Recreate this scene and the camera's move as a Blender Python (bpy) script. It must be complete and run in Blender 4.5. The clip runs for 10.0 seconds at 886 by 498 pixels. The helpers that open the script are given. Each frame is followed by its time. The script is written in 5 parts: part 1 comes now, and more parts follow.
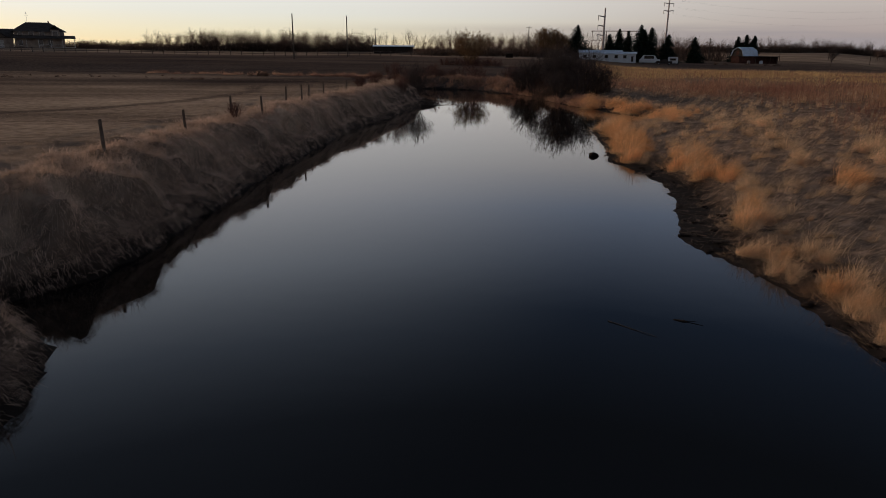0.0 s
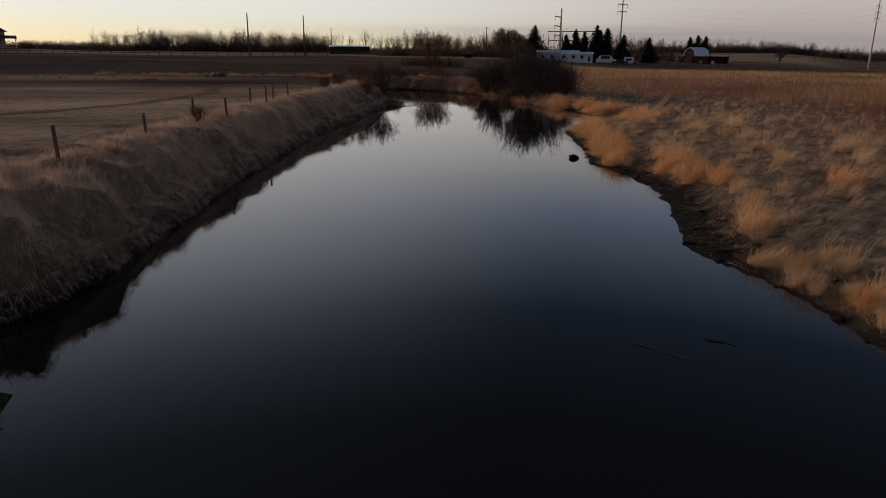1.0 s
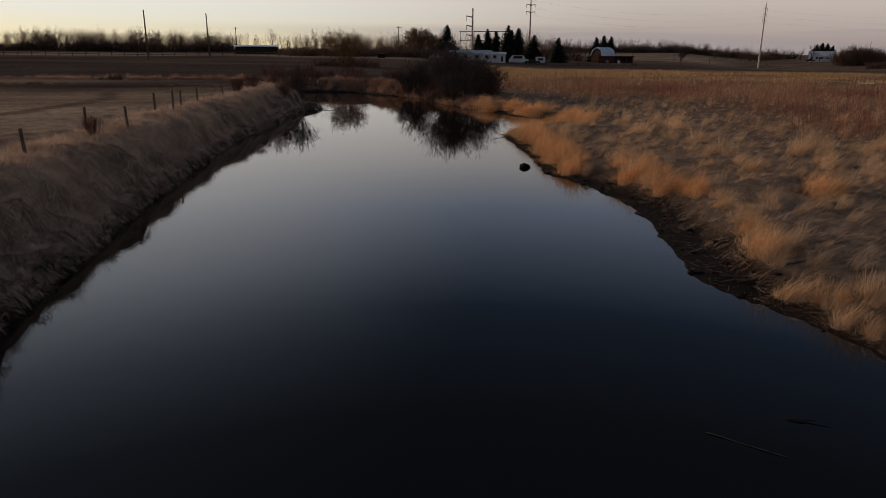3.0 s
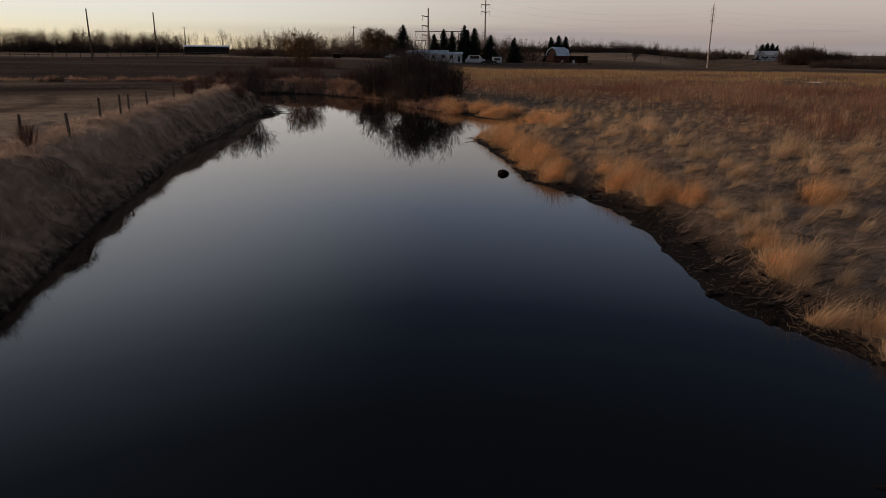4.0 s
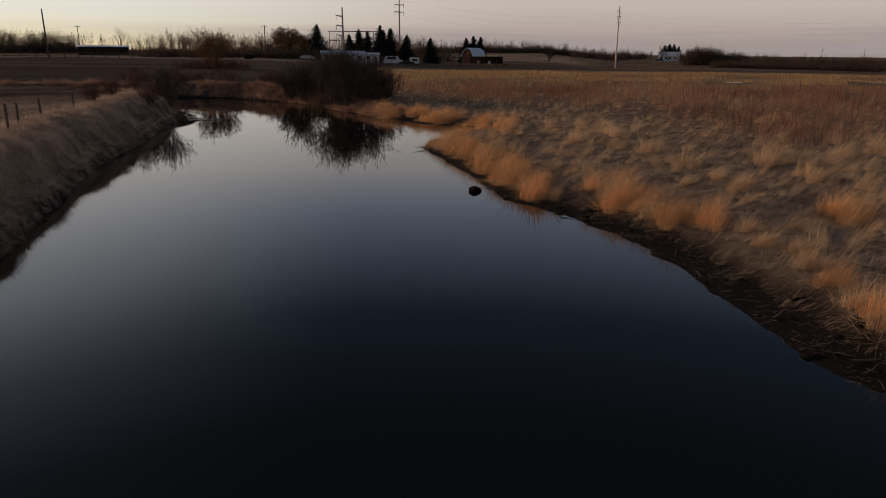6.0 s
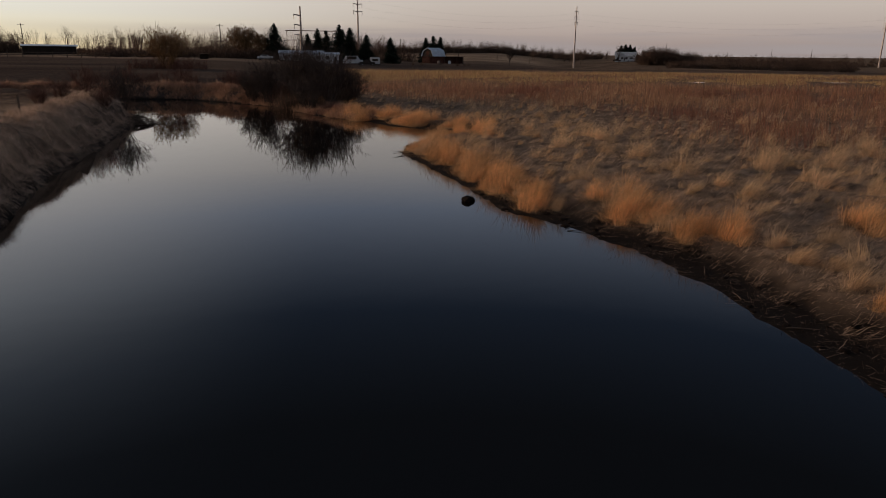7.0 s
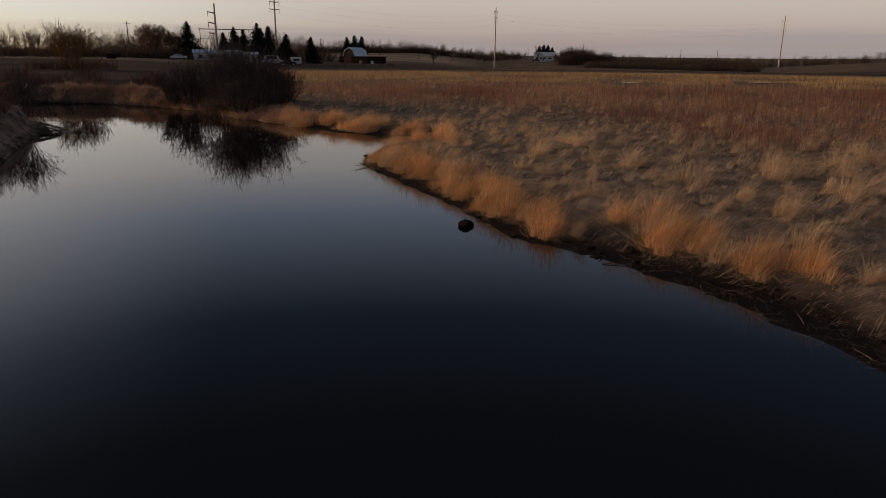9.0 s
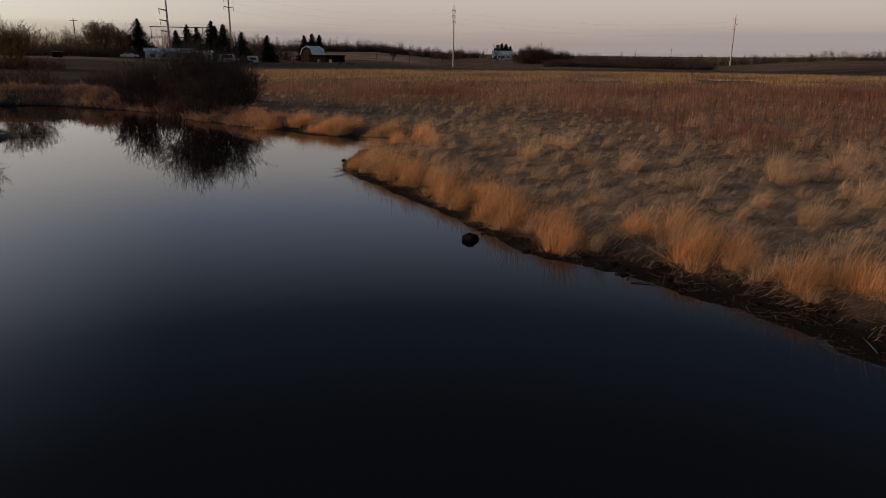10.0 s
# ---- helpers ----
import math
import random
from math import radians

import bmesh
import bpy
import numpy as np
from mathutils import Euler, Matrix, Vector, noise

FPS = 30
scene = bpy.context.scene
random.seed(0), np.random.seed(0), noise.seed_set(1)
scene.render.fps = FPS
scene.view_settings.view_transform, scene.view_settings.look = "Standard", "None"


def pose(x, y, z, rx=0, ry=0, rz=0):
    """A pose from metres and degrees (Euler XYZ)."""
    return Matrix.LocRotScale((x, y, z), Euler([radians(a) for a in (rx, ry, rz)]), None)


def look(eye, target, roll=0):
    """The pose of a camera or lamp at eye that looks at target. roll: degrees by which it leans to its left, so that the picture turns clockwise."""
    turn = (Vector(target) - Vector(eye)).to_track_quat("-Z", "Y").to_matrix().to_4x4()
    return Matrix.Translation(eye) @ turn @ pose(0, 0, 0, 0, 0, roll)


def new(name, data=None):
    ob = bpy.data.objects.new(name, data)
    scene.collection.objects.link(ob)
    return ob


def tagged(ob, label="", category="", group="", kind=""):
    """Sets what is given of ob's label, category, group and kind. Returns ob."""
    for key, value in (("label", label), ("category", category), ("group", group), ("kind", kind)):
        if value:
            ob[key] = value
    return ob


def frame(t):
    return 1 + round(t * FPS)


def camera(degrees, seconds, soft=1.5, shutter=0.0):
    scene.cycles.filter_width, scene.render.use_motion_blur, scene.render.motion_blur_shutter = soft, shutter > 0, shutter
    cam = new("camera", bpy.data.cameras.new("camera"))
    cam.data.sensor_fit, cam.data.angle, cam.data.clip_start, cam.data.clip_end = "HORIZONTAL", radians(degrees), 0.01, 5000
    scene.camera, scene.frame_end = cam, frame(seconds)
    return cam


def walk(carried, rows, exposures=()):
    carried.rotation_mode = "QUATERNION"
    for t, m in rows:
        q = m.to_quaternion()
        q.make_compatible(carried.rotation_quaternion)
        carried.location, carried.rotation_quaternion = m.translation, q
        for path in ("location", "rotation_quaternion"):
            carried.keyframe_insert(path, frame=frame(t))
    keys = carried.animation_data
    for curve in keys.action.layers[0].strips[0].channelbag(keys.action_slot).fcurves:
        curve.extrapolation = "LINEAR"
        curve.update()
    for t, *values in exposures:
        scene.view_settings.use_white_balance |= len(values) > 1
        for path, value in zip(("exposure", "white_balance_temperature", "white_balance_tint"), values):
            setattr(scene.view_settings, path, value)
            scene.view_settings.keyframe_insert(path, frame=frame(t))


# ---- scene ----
cam = camera(66.4, 10.0, soft=0.8)
PATH = [
    (0, (3.338, 2.908, 6.008), (3.459, 4.823, 5.444), 0.5),
    (0.5, (2.761, 3.727, 5.965), (2.943, 5.637, 5.402), 0.5),
    (1, (2.346, 4.632, 5.939), (2.589, 6.536, 5.377), 0.5),
    (1.5, (2.043, 5.613, 5.926), (2.347, 7.508, 5.365), 0.5),
    (2, (1.813, 6.658, 5.921), (2.179, 8.543, 5.361), 0.5),
    (2.5, (1.627, 7.759, 5.922), (2.054, 9.631, 5.362), 0.5),
    (4, (1.159, 11.321, 5.931), (1.767, 13.142, 5.372), 0.4),
    (4.5, (1.008, 12.572, 5.931), (1.675, 14.373, 5.373), 0.4),
    (5, (0.86, 13.847, 5.929), (1.584, 15.625, 5.371), 0.4),
    (5.5, (0.72, 15.139, 5.924), (1.5, 16.894, 5.367), 0.4),
    (7, (0.422, 19.089, 5.892), (1.361, 20.765, 5.337), 0.5),
    (7.5, (0.386, 20.418, 5.877), (1.375, 22.066, 5.322), 0.5),
    (8, (0.39, 21.748, 5.859), (1.428, 23.366, 5.306), 0.5),
    (8.5, (0.433, 23.076, 5.84), (1.518, 24.662, 5.287), 0.5),
    (9, (0.51, 24.398, 5.818), (1.641, 25.952, 5.265), 0.6),
    (9.5, (0.608, 25.712, 5.795), (1.786, 27.231, 5.241), 0.6),
    (10, (0.71, 27.015, 5.768), (1.934, 28.495, 5.213), 0.6),
]
walk(cam, [(t, look(eye, target, roll)) for t, eye, target, roll in PATH],
     exposures=[(0, 0.0, 6220, 10), (2.5, 0.0, 6380, 10), (5, 0.0, 6500, 10), (10, 0.0, 6600, 10)])

# ---- light ----
SUN_BEARING = 38.0   # degrees to the left of +y
world = bpy.data.worlds.new("dusk_sky")
scene.world = world
world.use_nodes = True
wn, wl = world.node_tree.nodes, world.node_tree.links
wn.clear()
w_out, w_bg, w_sky = wn.new("ShaderNodeOutputWorld"), wn.new("ShaderNodeBackground"), wn.new("ShaderNodeTexSky")
w_sky.sky_type, w_sky.sun_disc = "NISHITA", False
w_sky.sun_elevation, w_sky.sun_rotation = radians(8.5), radians(-SUN_BEARING)
w_sky.air_density, w_sky.dust_density, w_sky.ozone_density = 1.0, 1.0, 2.0
w_co, w_sep = wn.new("ShaderNodeTexCoord"), wn.new("ShaderNodeSeparateXYZ")
wl.new(w_co.outputs["Generated"], w_sep.inputs[0])


def sky_ramp(stops):
    """Colour of the dusk haze by height over the horizon."""
    node = wn.new("ShaderNodeValToRGB")
    el = node.color_ramp.elements
    while len(el) < len(stops):
        el.new(0.5)
    for e, (at, color) in zip(el, stops):
        e.position, e.color = at, (*color, 1)
    wl.new(w_sep.outputs["Z"], node.inputs[0])
    return node.outputs[0]


# dimmed at mid height to deepen the water, zenith raised as added fill light
sky_sunset = sky_ramp([(0.0, (0.84, 0.67, 0.38)), (0.022, (0.82, 0.73, 0.51)), (0.048, (0.775, 0.755, 0.66)), (0.09, (0.82, 0.77, 0.72)), (0.2, (0.85, 0.82, 0.81)), (0.3, (0.64, 0.68, 0.74)), (0.4, (0.29, 0.335, 0.41)), (0.5, (0.105, 0.128, 0.170)), (0.7, (0.080, 0.098, 0.132)), (1.0, (0.110, 0.132, 0.172))])
sky_east = sky_ramp([(0.0, (0.28, 0.22, 0.21)), (0.03, (0.43, 0.355, 0.325)), (0.06, (0.51, 0.44, 0.395)), (0.10, (0.555, 0.500, 0.462)), (0.16, (0.515, 0.485, 0.475)), (0.22, (0.285, 0.335, 0.44)), (0.36, (0.053, 0.079, 0.132)), (0.5, (0.037, 0.047, 0.064)), (0.7, (0.060, 0.074, 0.100)), (1.0, (0.110, 0.132, 0.172))])
w_dot = wn.new("ShaderNodeVectorMath")
w_dot.operation = "DOT_PRODUCT"
w_dot.inputs[1].default_value = (-math.sin(radians(SUN_BEARING)), math.cos(radians(SUN_BEARING)), 0)
wl.new(w_co.outputs["Generated"], w_dot.inputs[0])
w_side = wn.new("ShaderNodeMapRange")
w_side.interpolation_type = "SMOOTHSTEP"
w_side.inputs["From Min"].default_value, w_side.inputs["From Max"].default_value = 0.48, 0.97
wl.new(w_dot.outputs["Value"], w_side.inputs["Value"])
# the glow reaches further round near the horizon than higher up
w_reach = wn.new("ShaderNodeMapRange")
w_reach.inputs["From Min"].default_value, w_reach.inputs["From Max"].default_value = 0.06, 0.17
w_reach.inputs["To Min"].default_value, w_reach.inputs["To Max"].default_value = 0.30, 0.51
wl.new(w_sep.outputs["Z"], w_reach.inputs["Value"])
wl.new(w_reach.outputs["Result"], w_side.inputs["From Min"])
w_mix = wn.new("ShaderNodeMix")
w_mix.data_type = "RGBA"
wl.new(w_side.outputs["Result"], w_mix.inputs[0])
wl.new(sky_east, w_mix.inputs[6])
wl.new(sky_sunset, w_mix.inputs[7])
w_bg.inputs["Strength"].default_value = 0.004
w_haze, w_add = wn.new("ShaderNodeBackground"), wn.new("ShaderNodeAddShader")
w_haze.inputs["Strength"].default_value = 1.0
wl.new(w_sky.outputs[0], w_bg.inputs["Color"])
# a low grey bank of cloud along the skyline
w_map, w_noise, w_band, w_cov, w_mul, w_cloud = (wn.new("ShaderNode" + k) for k in ("Mapping", "TexNoise", "MapRange", "MapRange", "Math", "Mix"))
w_map.inputs["Scale"].default_value = (2.2, 2.2, 46)
w_noise.inputs["Scale"].default_value, w_noise.inputs["Detail"].default_value = 1.0, 5
w_band.interpolation_type = w_cov.interpolation_type = "SMOOTHSTEP"
w_band.inputs["From Min"].default_value, w_band.inputs["From Max"].default_value = 0.040, 0.027
w_cov.inputs["From Min"].default_value, w_cov.inputs["From Max"].default_value = 0.34, 0.54
w_mul.operation, w_cloud.data_type = "MULTIPLY", "RGBA"
w_cloud.inputs[7].default_value = (0.345, 0.30, 0.298, 1)
wl.new(w_co.outputs["Generated"], w_map.inputs["Vector"])
wl.new(w_map.outputs[0], w_noise.inputs["Vector"])
wl.new(w_sep.outputs["Z"], w_band.inputs["Value"])
wl.new(w_noise.outputs["Fac"], w_cov.inputs["Value"])
wl.new(w_band.outputs["Result"], w_mul.inputs[0])
w_off, w_mul2 = wn.new("ShaderNodeMath"), wn.new("ShaderNodeMath")
w_off.operation, w_mul2.operation = "SUBTRACT", "MULTIPLY"
w_off.inputs[0].default_value = 1.0
wl.new(w_side.outputs["Result"], w_off.inputs[1])
wl.new(w_off.outputs[0], w_mul2.inputs[0])
wl.new(w_cov.outputs["Result"], w_mul2.inputs[1])
wl.new(w_mul2.outputs[0], w_mul.inputs[1])
wl.new(w_mul.outputs[0], w_cloud.inputs[0])
wl.new(w_mix.outputs[2], w_cloud.inputs[6])
wl.new(w_cloud.outputs[2], w_haze.inputs["Color"])
wl.new(w_bg.outputs[0], w_add.inputs[0])
wl.new(w_haze.outputs[0], w_add.inputs[1])
wl.new(w_add.outputs[0], w_out.inputs["Surface"])

sun = new("sun", bpy.data.lights.new("sun", "SUN"))
sun.data.energy, sun.data.angle, sun.data.color = 2.55, radians(24), (1.0, 0.69, 0.44)
sb = radians(SUN_BEARING)
sun.matrix_world = look((0, 0, 0), (math.sin(sb), -math.cos(sb), -0.15))

# ---- mesh helpers ----
RNG = np.random.default_rng(7)


def mesh_np(name, verts, quads=None, tris=None, smooth=False):
    """A mesh from arrays of corners, four-cornered and three-cornered faces."""
    me = bpy.data.meshes.new(name)
    verts = np.asarray(verts, np.float32).reshape(-1, 3)
    q = np.zeros((0, 4), np.int32) if quads is None else np.asarray(quads, np.int32).reshape(-1, 4)
    t = np.zeros((0, 3), np.int32) if tris is None else np.asarray(tris, np.int32).reshape(-1, 3)
    loops = np.concatenate([q.ravel(), t.ravel()])
    starts = np.concatenate([np.arange(len(q)) * 4, len(q) * 4 + np.arange(len(t)) * 3])
    me.vertices.add(len(verts))
    me.vertices.foreach_set("co", verts.ravel())
    me.loops.add(len(loops))
    me.loops.foreach_set("vertex_index", loops.astype(np.int32))
    me.polygons.add(len(starts))
    me.polygons.foreach_set("loop_start", starts.astype(np.int32))
    if smooth:
        me.polygons.foreach_set("use_smooth", np.ones(len(starts), bool))
    me.update(calc_edges=True)
    me.validate()
    return me


def unit(v):
    return v / np.maximum(np.linalg.norm(v, axis=-1, keepdims=True), 1e-9)


def blades(base, start, end, length, width, segs=2):
    """Tapered strips that leave base along start and bend towards end."""
    n = len(base)
    facing = RNG.uniform(0, 2 * math.pi, n)
    side = np.stack([np.cos(facing), np.sin(facing), np.zeros(n)], -1) * (width / 2)[:, None]
    pts, p = [base], base.copy()
    for k in range(segs):
        s = (k + 0.5) / segs
        p = p + unit(start * (1 - s) + end * s) * (length / segs)[:, None]
        pts.append(p)
    rows = []
    for k in range(segs):
        w = 1.0 - 0.45 * k / segs
        rows += [pts[k] - side * w, pts[k] + side * w]
    rows.append(pts[segs])
    per = 2 * segs + 1
    verts = np.stack(rows, 1).reshape(-1, 3)
    first = (np.arange(n) * per)[:, None]
    quads = np.concatenate([first + [2 * k, 2 * k + 1, 2 * k + 3, 2 * k + 2] for k in range(segs - 1)]) if segs > 1 else None
    tris = first + [2 * segs - 2, 2 * segs - 1, 2 * segs]
    return verts, quads, tris


def limbs(p0, p1, r0, r1, sides=3):
    """Tapered prisms from p0 to p1."""
    p0, p1, r0, r1 = (np.asarray(a, float) for a in (p0, p1, r0, r1))
    n = len(p0)
    d = unit(p1 - p0)
    a = unit(np.cross(d, np.where(np.abs(d[:, 2:]) > 0.9, [[1.0, 0, 0]], [[0, 0, 1.0]])))
    b = np.cross(d, a)
    ring0, ring1 = [], []
    for k in range(sides):
        u = 2 * math.pi * k / sides
        off = a * math.cos(u) + b * math.sin(u)
        ring0.append(p0 + off * r0[:, None])
        ring1.append(p1 + off * r1[:, None])
    verts = np.stack(ring0 + ring1, 1).reshape(-1, 3)
    first = (np.arange(n) * 2 * sides)[:, None]
    quads = np.concatenate([first + [k, (k + 1) % sides, sides + (k + 1) % sides, sides + k] for k in range(sides)])
    return verts, quads


def branching(rng, height, spread, stems, depth, kids, trunk=0.0, up=0.6, r=0.05, wild=0.5):
    """Limbs of a leafless shrub or tree: lists of start, end, thick and thin radius."""
    out = []

    def grow(p, d, length, radius, level):
        steps = 2 if level < depth else 1
        for s in range(steps):
            q = p + d * (length / steps)
            rr = radius * (1 - 0.35 * (s + 1) / steps)
            out.append((p, q, radius * (1 - 0.35 * s / steps), rr if level < depth else rr * 0.3))
            if level < depth:
                for _ in range(kids if s == steps - 1 else max(1, kids - 1)):
                    e = d + rng.normal(0, wild, 3)
                    e[2] += up * 0.35
                    e /= np.linalg.norm(e)
                    grow(q, e, length * rng.uniform(0.5, 0.75), rr * 0.6, level + 1)
            p = q
            d = d + rng.normal(0, 0.12, 3)
            d = d / np.linalg.norm(d)

    start = np.array([0.0, 0.0, -0.15])
    if trunk > 0:
        out.append((start, np.array([0, 0, trunk]), r * 1.5, r * 1.1))
        start = np.array([0, 0, trunk * 0.95])
    for _ in range(stems):
        a = rng.uniform(0, 2 * math.pi)
        lean = rng.uniform(0.1, 1.0) * spread
        d = np.array([math.cos(a) * lean, math.sin(a) * lean, 1.0])
        d /= np.linalg.norm(d)
        foot = start if trunk > 0 else start + np.array([math.cos(a), math.sin(a), 0]) * rng.uniform(0, 0.12) * height
        grow(foot, d, (height - trunk) * rng.uniform(0.38, 0.5), r * rng.uniform(0.6, 1.0), 0)
    return [np.array(c) for c in zip(*out)]


def part(name, bm, material, parent, label=""):
    """A bmesh or a mesh as one object under a thing."""
    if isinstance(bm, bmesh.types.BMesh):
        me = bpy.data.meshes.new(name)
        bm.to_mesh(me)
        bm.free()
    else:
        me = bm
    me.materials.clear()
    me.materials.append(material)
    ob = new(name, me)
    ob.parent = parent
    if label:
        tagged(ob, label)
    return ob


def thing(name, x, y, z, turn=0.0, label="", category="", group="", kind=""):
    ob = new(name)
    ob.empty_display_size = 0.2
    ob.matrix_world = pose(x, y, z, 0, 0, turn)
    return tagged(ob, label, category, group, kind)


def box(bm, x0, x1, y0, y1, z0, z1):
    made = bmesh.ops.create_cube(bm, size=1.0, matrix=Matrix.Translation(((x0 + x1) / 2, (y0 + y1) / 2, (z0 + z1) / 2)) @ Matrix.Diagonal((x1 - x0, y1 - y0, z1 - z0, 1)))
    return made["verts"]


def boxes(*rows, bevel=0.0):
    bm = bmesh.new()
    for row in rows:
        box(bm, *row)
    if bevel:
        bmesh.ops.bevel(bm, geom=bm.edges[:], offset=bevel, segments=1, affect="EDGES")
    return bm


def prism(profile, y0, y1):
    """A solid with a profile in x and z, from y0 to y1."""
    bm = bmesh.new()
    a = [bm.verts.new((x, y0, z)) for x, z in profile]
    b = [bm.verts.new((x, y1, z)) for x, z in profile]
    n = len(profile)
    bm.faces.new(a)
    bm.faces.new(b[::-1])
    for k in range(n):
        bm.faces.new((a[k], b[k], b[(k + 1) % n], a[(k + 1) % n]))
    bmesh.ops.recalc_face_normals(bm, faces=bm.faces[:])
    return bm


def pole_bm(r0, r1, z0, z1, sides=8, x=0.0, y=0.0):
    bm = bmesh.new()
    bmesh.ops.create_cone(bm, cap_ends=True, segments=sides, radius1=r0, radius2=r1, depth=z1 - z0, matrix=Matrix.Translation((x, y, (z0 + z1) / 2)))
    return bm


# ---- materials ----
def material(name, color, rough=0.85, metal=0.0, vary=0.25, scale=3.0, fine=40.0, bump=0.3, island=0.0, second=None, spec=0.08, through_light=0.0, obj_random=0.0):
    """A surface with coarse and fine variation and fine relief."""
    m = bpy.data.materials.new(name)
    m.use_nodes = True
    nt = m.node_tree
    n, l = nt.nodes, nt.links
    b = n["Principled BSDF"]
    b.inputs["Roughness"].default_value, b.inputs["Metallic"].default_value = rough, metal
    b.inputs["Specular IOR Level"].default_value = spec
    co = n.new("ShaderNodeTexCoord")
    big, small = n.new("ShaderNodeTexNoise"), n.new("ShaderNodeTexNoise")
    for tex, s, d in ((big, scale, 4), (small, fine, 3)):
        tex.inputs["Scale"].default_value, tex.inputs["Detail"].default_value = s, d
        l.new(co.outputs["Object"], tex.inputs["Vector"])
    second = second or tuple(c * 0.55 for c in color)
    mix = n.new("ShaderNodeMix")
    mix.data_type = "RGBA"
    mix.inputs[6].default_value, mix.inputs[7].default_value = (*color, 1), (*second, 1)
    ramp = n.new("ShaderNodeMapRange")
    ramp.inputs["From Min"].default_value, ramp.inputs["From Max"].default_value = 0.38, 0.66
    l.new(big.outputs["Fac"], ramp.inputs["Value"])
    l.new(ramp.outputs["Result"], mix.inputs[0])
    hsv = n.new("ShaderNodeHueSaturation")
    l.new(mix.outputs[2], hsv.inputs["Color"])
    val = n.new("ShaderNodeMapRange")
    val.inputs["To Min"].default_value, val.inputs["To Max"].default_value = 1 - vary, 1 + vary
    val.inputs["From Min"].default_value, val.inputs["From Max"].default_value = 0.3, 0.7
    l.new(small.outputs["Fac"], val.inputs["Value"])
    last = val.outputs["Result"]
    for amount, node, socket in ((island, "ShaderNodeNewGeometry", "Random Per Island"), (obj_random, "ShaderNodeObjectInfo", "Random")):
        if amount:
            g = n.new(node)
            mr, mul = n.new("ShaderNodeMapRange"), n.new("ShaderNodeMath")
            mr.inputs["To Min"].default_value, mr.inputs["To Max"].default_value = 1 - amount, 1 + amount
            mul.operation = "MULTIPLY"
            l.new(g.outputs[socket], mr.inputs["Value"])
            l.new(mr.outputs["Result"], mul.inputs[0])
            l.new(last, mul.inputs[1])
            last = mul.outputs[0]
    l.new(last, hsv.inputs["Value"])
    l.new(hsv.outputs["Color"], b.inputs["Base Color"])
    if bump:
        bp = n.new("ShaderNodeBump")
        bp.inputs["Strength"].default_value, bp.inputs["Distance"].default_value = bump, 0.02
        l.new(small.outputs["Fac"], bp.inputs["Height"])
        l.new(bp.outputs["Normal"], b.inputs["Normal"])
    if through_light:
        tr, ms = n.new("ShaderNodeBsdfTranslucent"), n.new("ShaderNodeMixShader")
        ms.inputs[0].default_value = through_light
        l.new(hsv.outputs["Color"], tr.inputs["Color"])
        l.new(b.outputs[0], ms.inputs[1])
        l.new(tr.outputs[0], ms.inputs[2])
        l.new(ms.outputs[0], n["Material Output"].inputs["Surface"])
    return m


M_ORANGE = material("orange_dry_grass", (0.75, 0.41, 0.19), 0.7, vary=0.2, scale=0.5, fine=6, bump=0, island=0.5, second=(0.70, 0.46, 0.26), through_light=0.45, obj_random=0.18)
M_TAN = material("tan_dry_grass", (0.69, 0.475, 0.285), 0.7, vary=0.2, scale=0.4, fine=6, bump=0, island=0.5, second=(0.68, 0.49, 0.33), through_light=0.45, obj_random=0.15)
M_STUBBLE = material("pasture_stubble", (0.40, 0.30, 0.222), 0.8, vary=0.2, scale=0.3, fine=4, bump=0, island=0.2, second=(0.38, 0.27, 0.19), through_light=0.3)
M_GOLD = material("golden_grass", (0.62, 0.42, 0.19), 0.75, vary=0.2, scale=0.04, fine=0.8, bump=0, island=0.35, second=(0.46, 0.30, 0.15), through_light=0.45)
M_STRAW = material("pale_straw", (0.54, 0.395, 0.29), 0.75, vary=0.2, scale=0.25, fine=3, bump=0, island=0.5, second=(0.36, 0.26, 0.19), through_light=0.4)
M_REED = material("red_brown_weeds", (0.25, 0.112, 0.080), 0.8, vary=0.2, scale=0.06, fine=1.0, bump=0, island=0.5, second=(0.44, 0.26, 0.16), through_light=0.3)
M_FARREED = material("tan_brown_reeds", (0.58, 0.37, 0.25), 0.8, vary=0.2, scale=0.22, fine=2.0, bump=0, island=0.35, second=(0.32, 0.18, 0.135), through_light=0.3)
M_BANK = material("grey_brown_bank_grass", (0.74, 0.54, 0.41), 0.8, vary=0.25, scale=0.9, fine=5, bump=0, island=0.14, second=(0.42, 0.30, 0.23), through_light=0.3)
M_TWIG = material("dark_twigs", (0.098, 0.073, 0.064), 0.85, vary=0.3, scale=1.0, fine=9, bump=0, island=0.3)
M_TWIG_RED = material("red_brown_twigs", (0.16, 0.08, 0.06), 0.85, vary=0.3, scale=1.0, fine=9, bump=0, island=0.3)
M_TWIG_GOLD = material("yellow_willow_twigs", (0.185, 0.112, 0.054), 0.8, vary=0.3, scale=1.0, fine=9, bump=0, island=0.3, through_light=0.2)
M_WOODS = material("far_woods_bark", (0.13, 0.088, 0.068), 0.9, vary=0.3, scale=0.05, fine=1, bump=0, island=0.4, through_light=0.3)
M_NEEDLE = material("spruce_needles", (0.022, 0.034, 0.024), 0.8, vary=0.4, scale=0.8, fine=8, bump=0, island=0.5)
M_BARK = material("bark", (0.12, 0.09, 0.07), 0.9, scale=4, fine=30, bump=0.5)
M_POST = material("weathered_post_wood", (0.13, 0.10, 0.08), 0.85, scale=3, fine=50, bump=0.6)
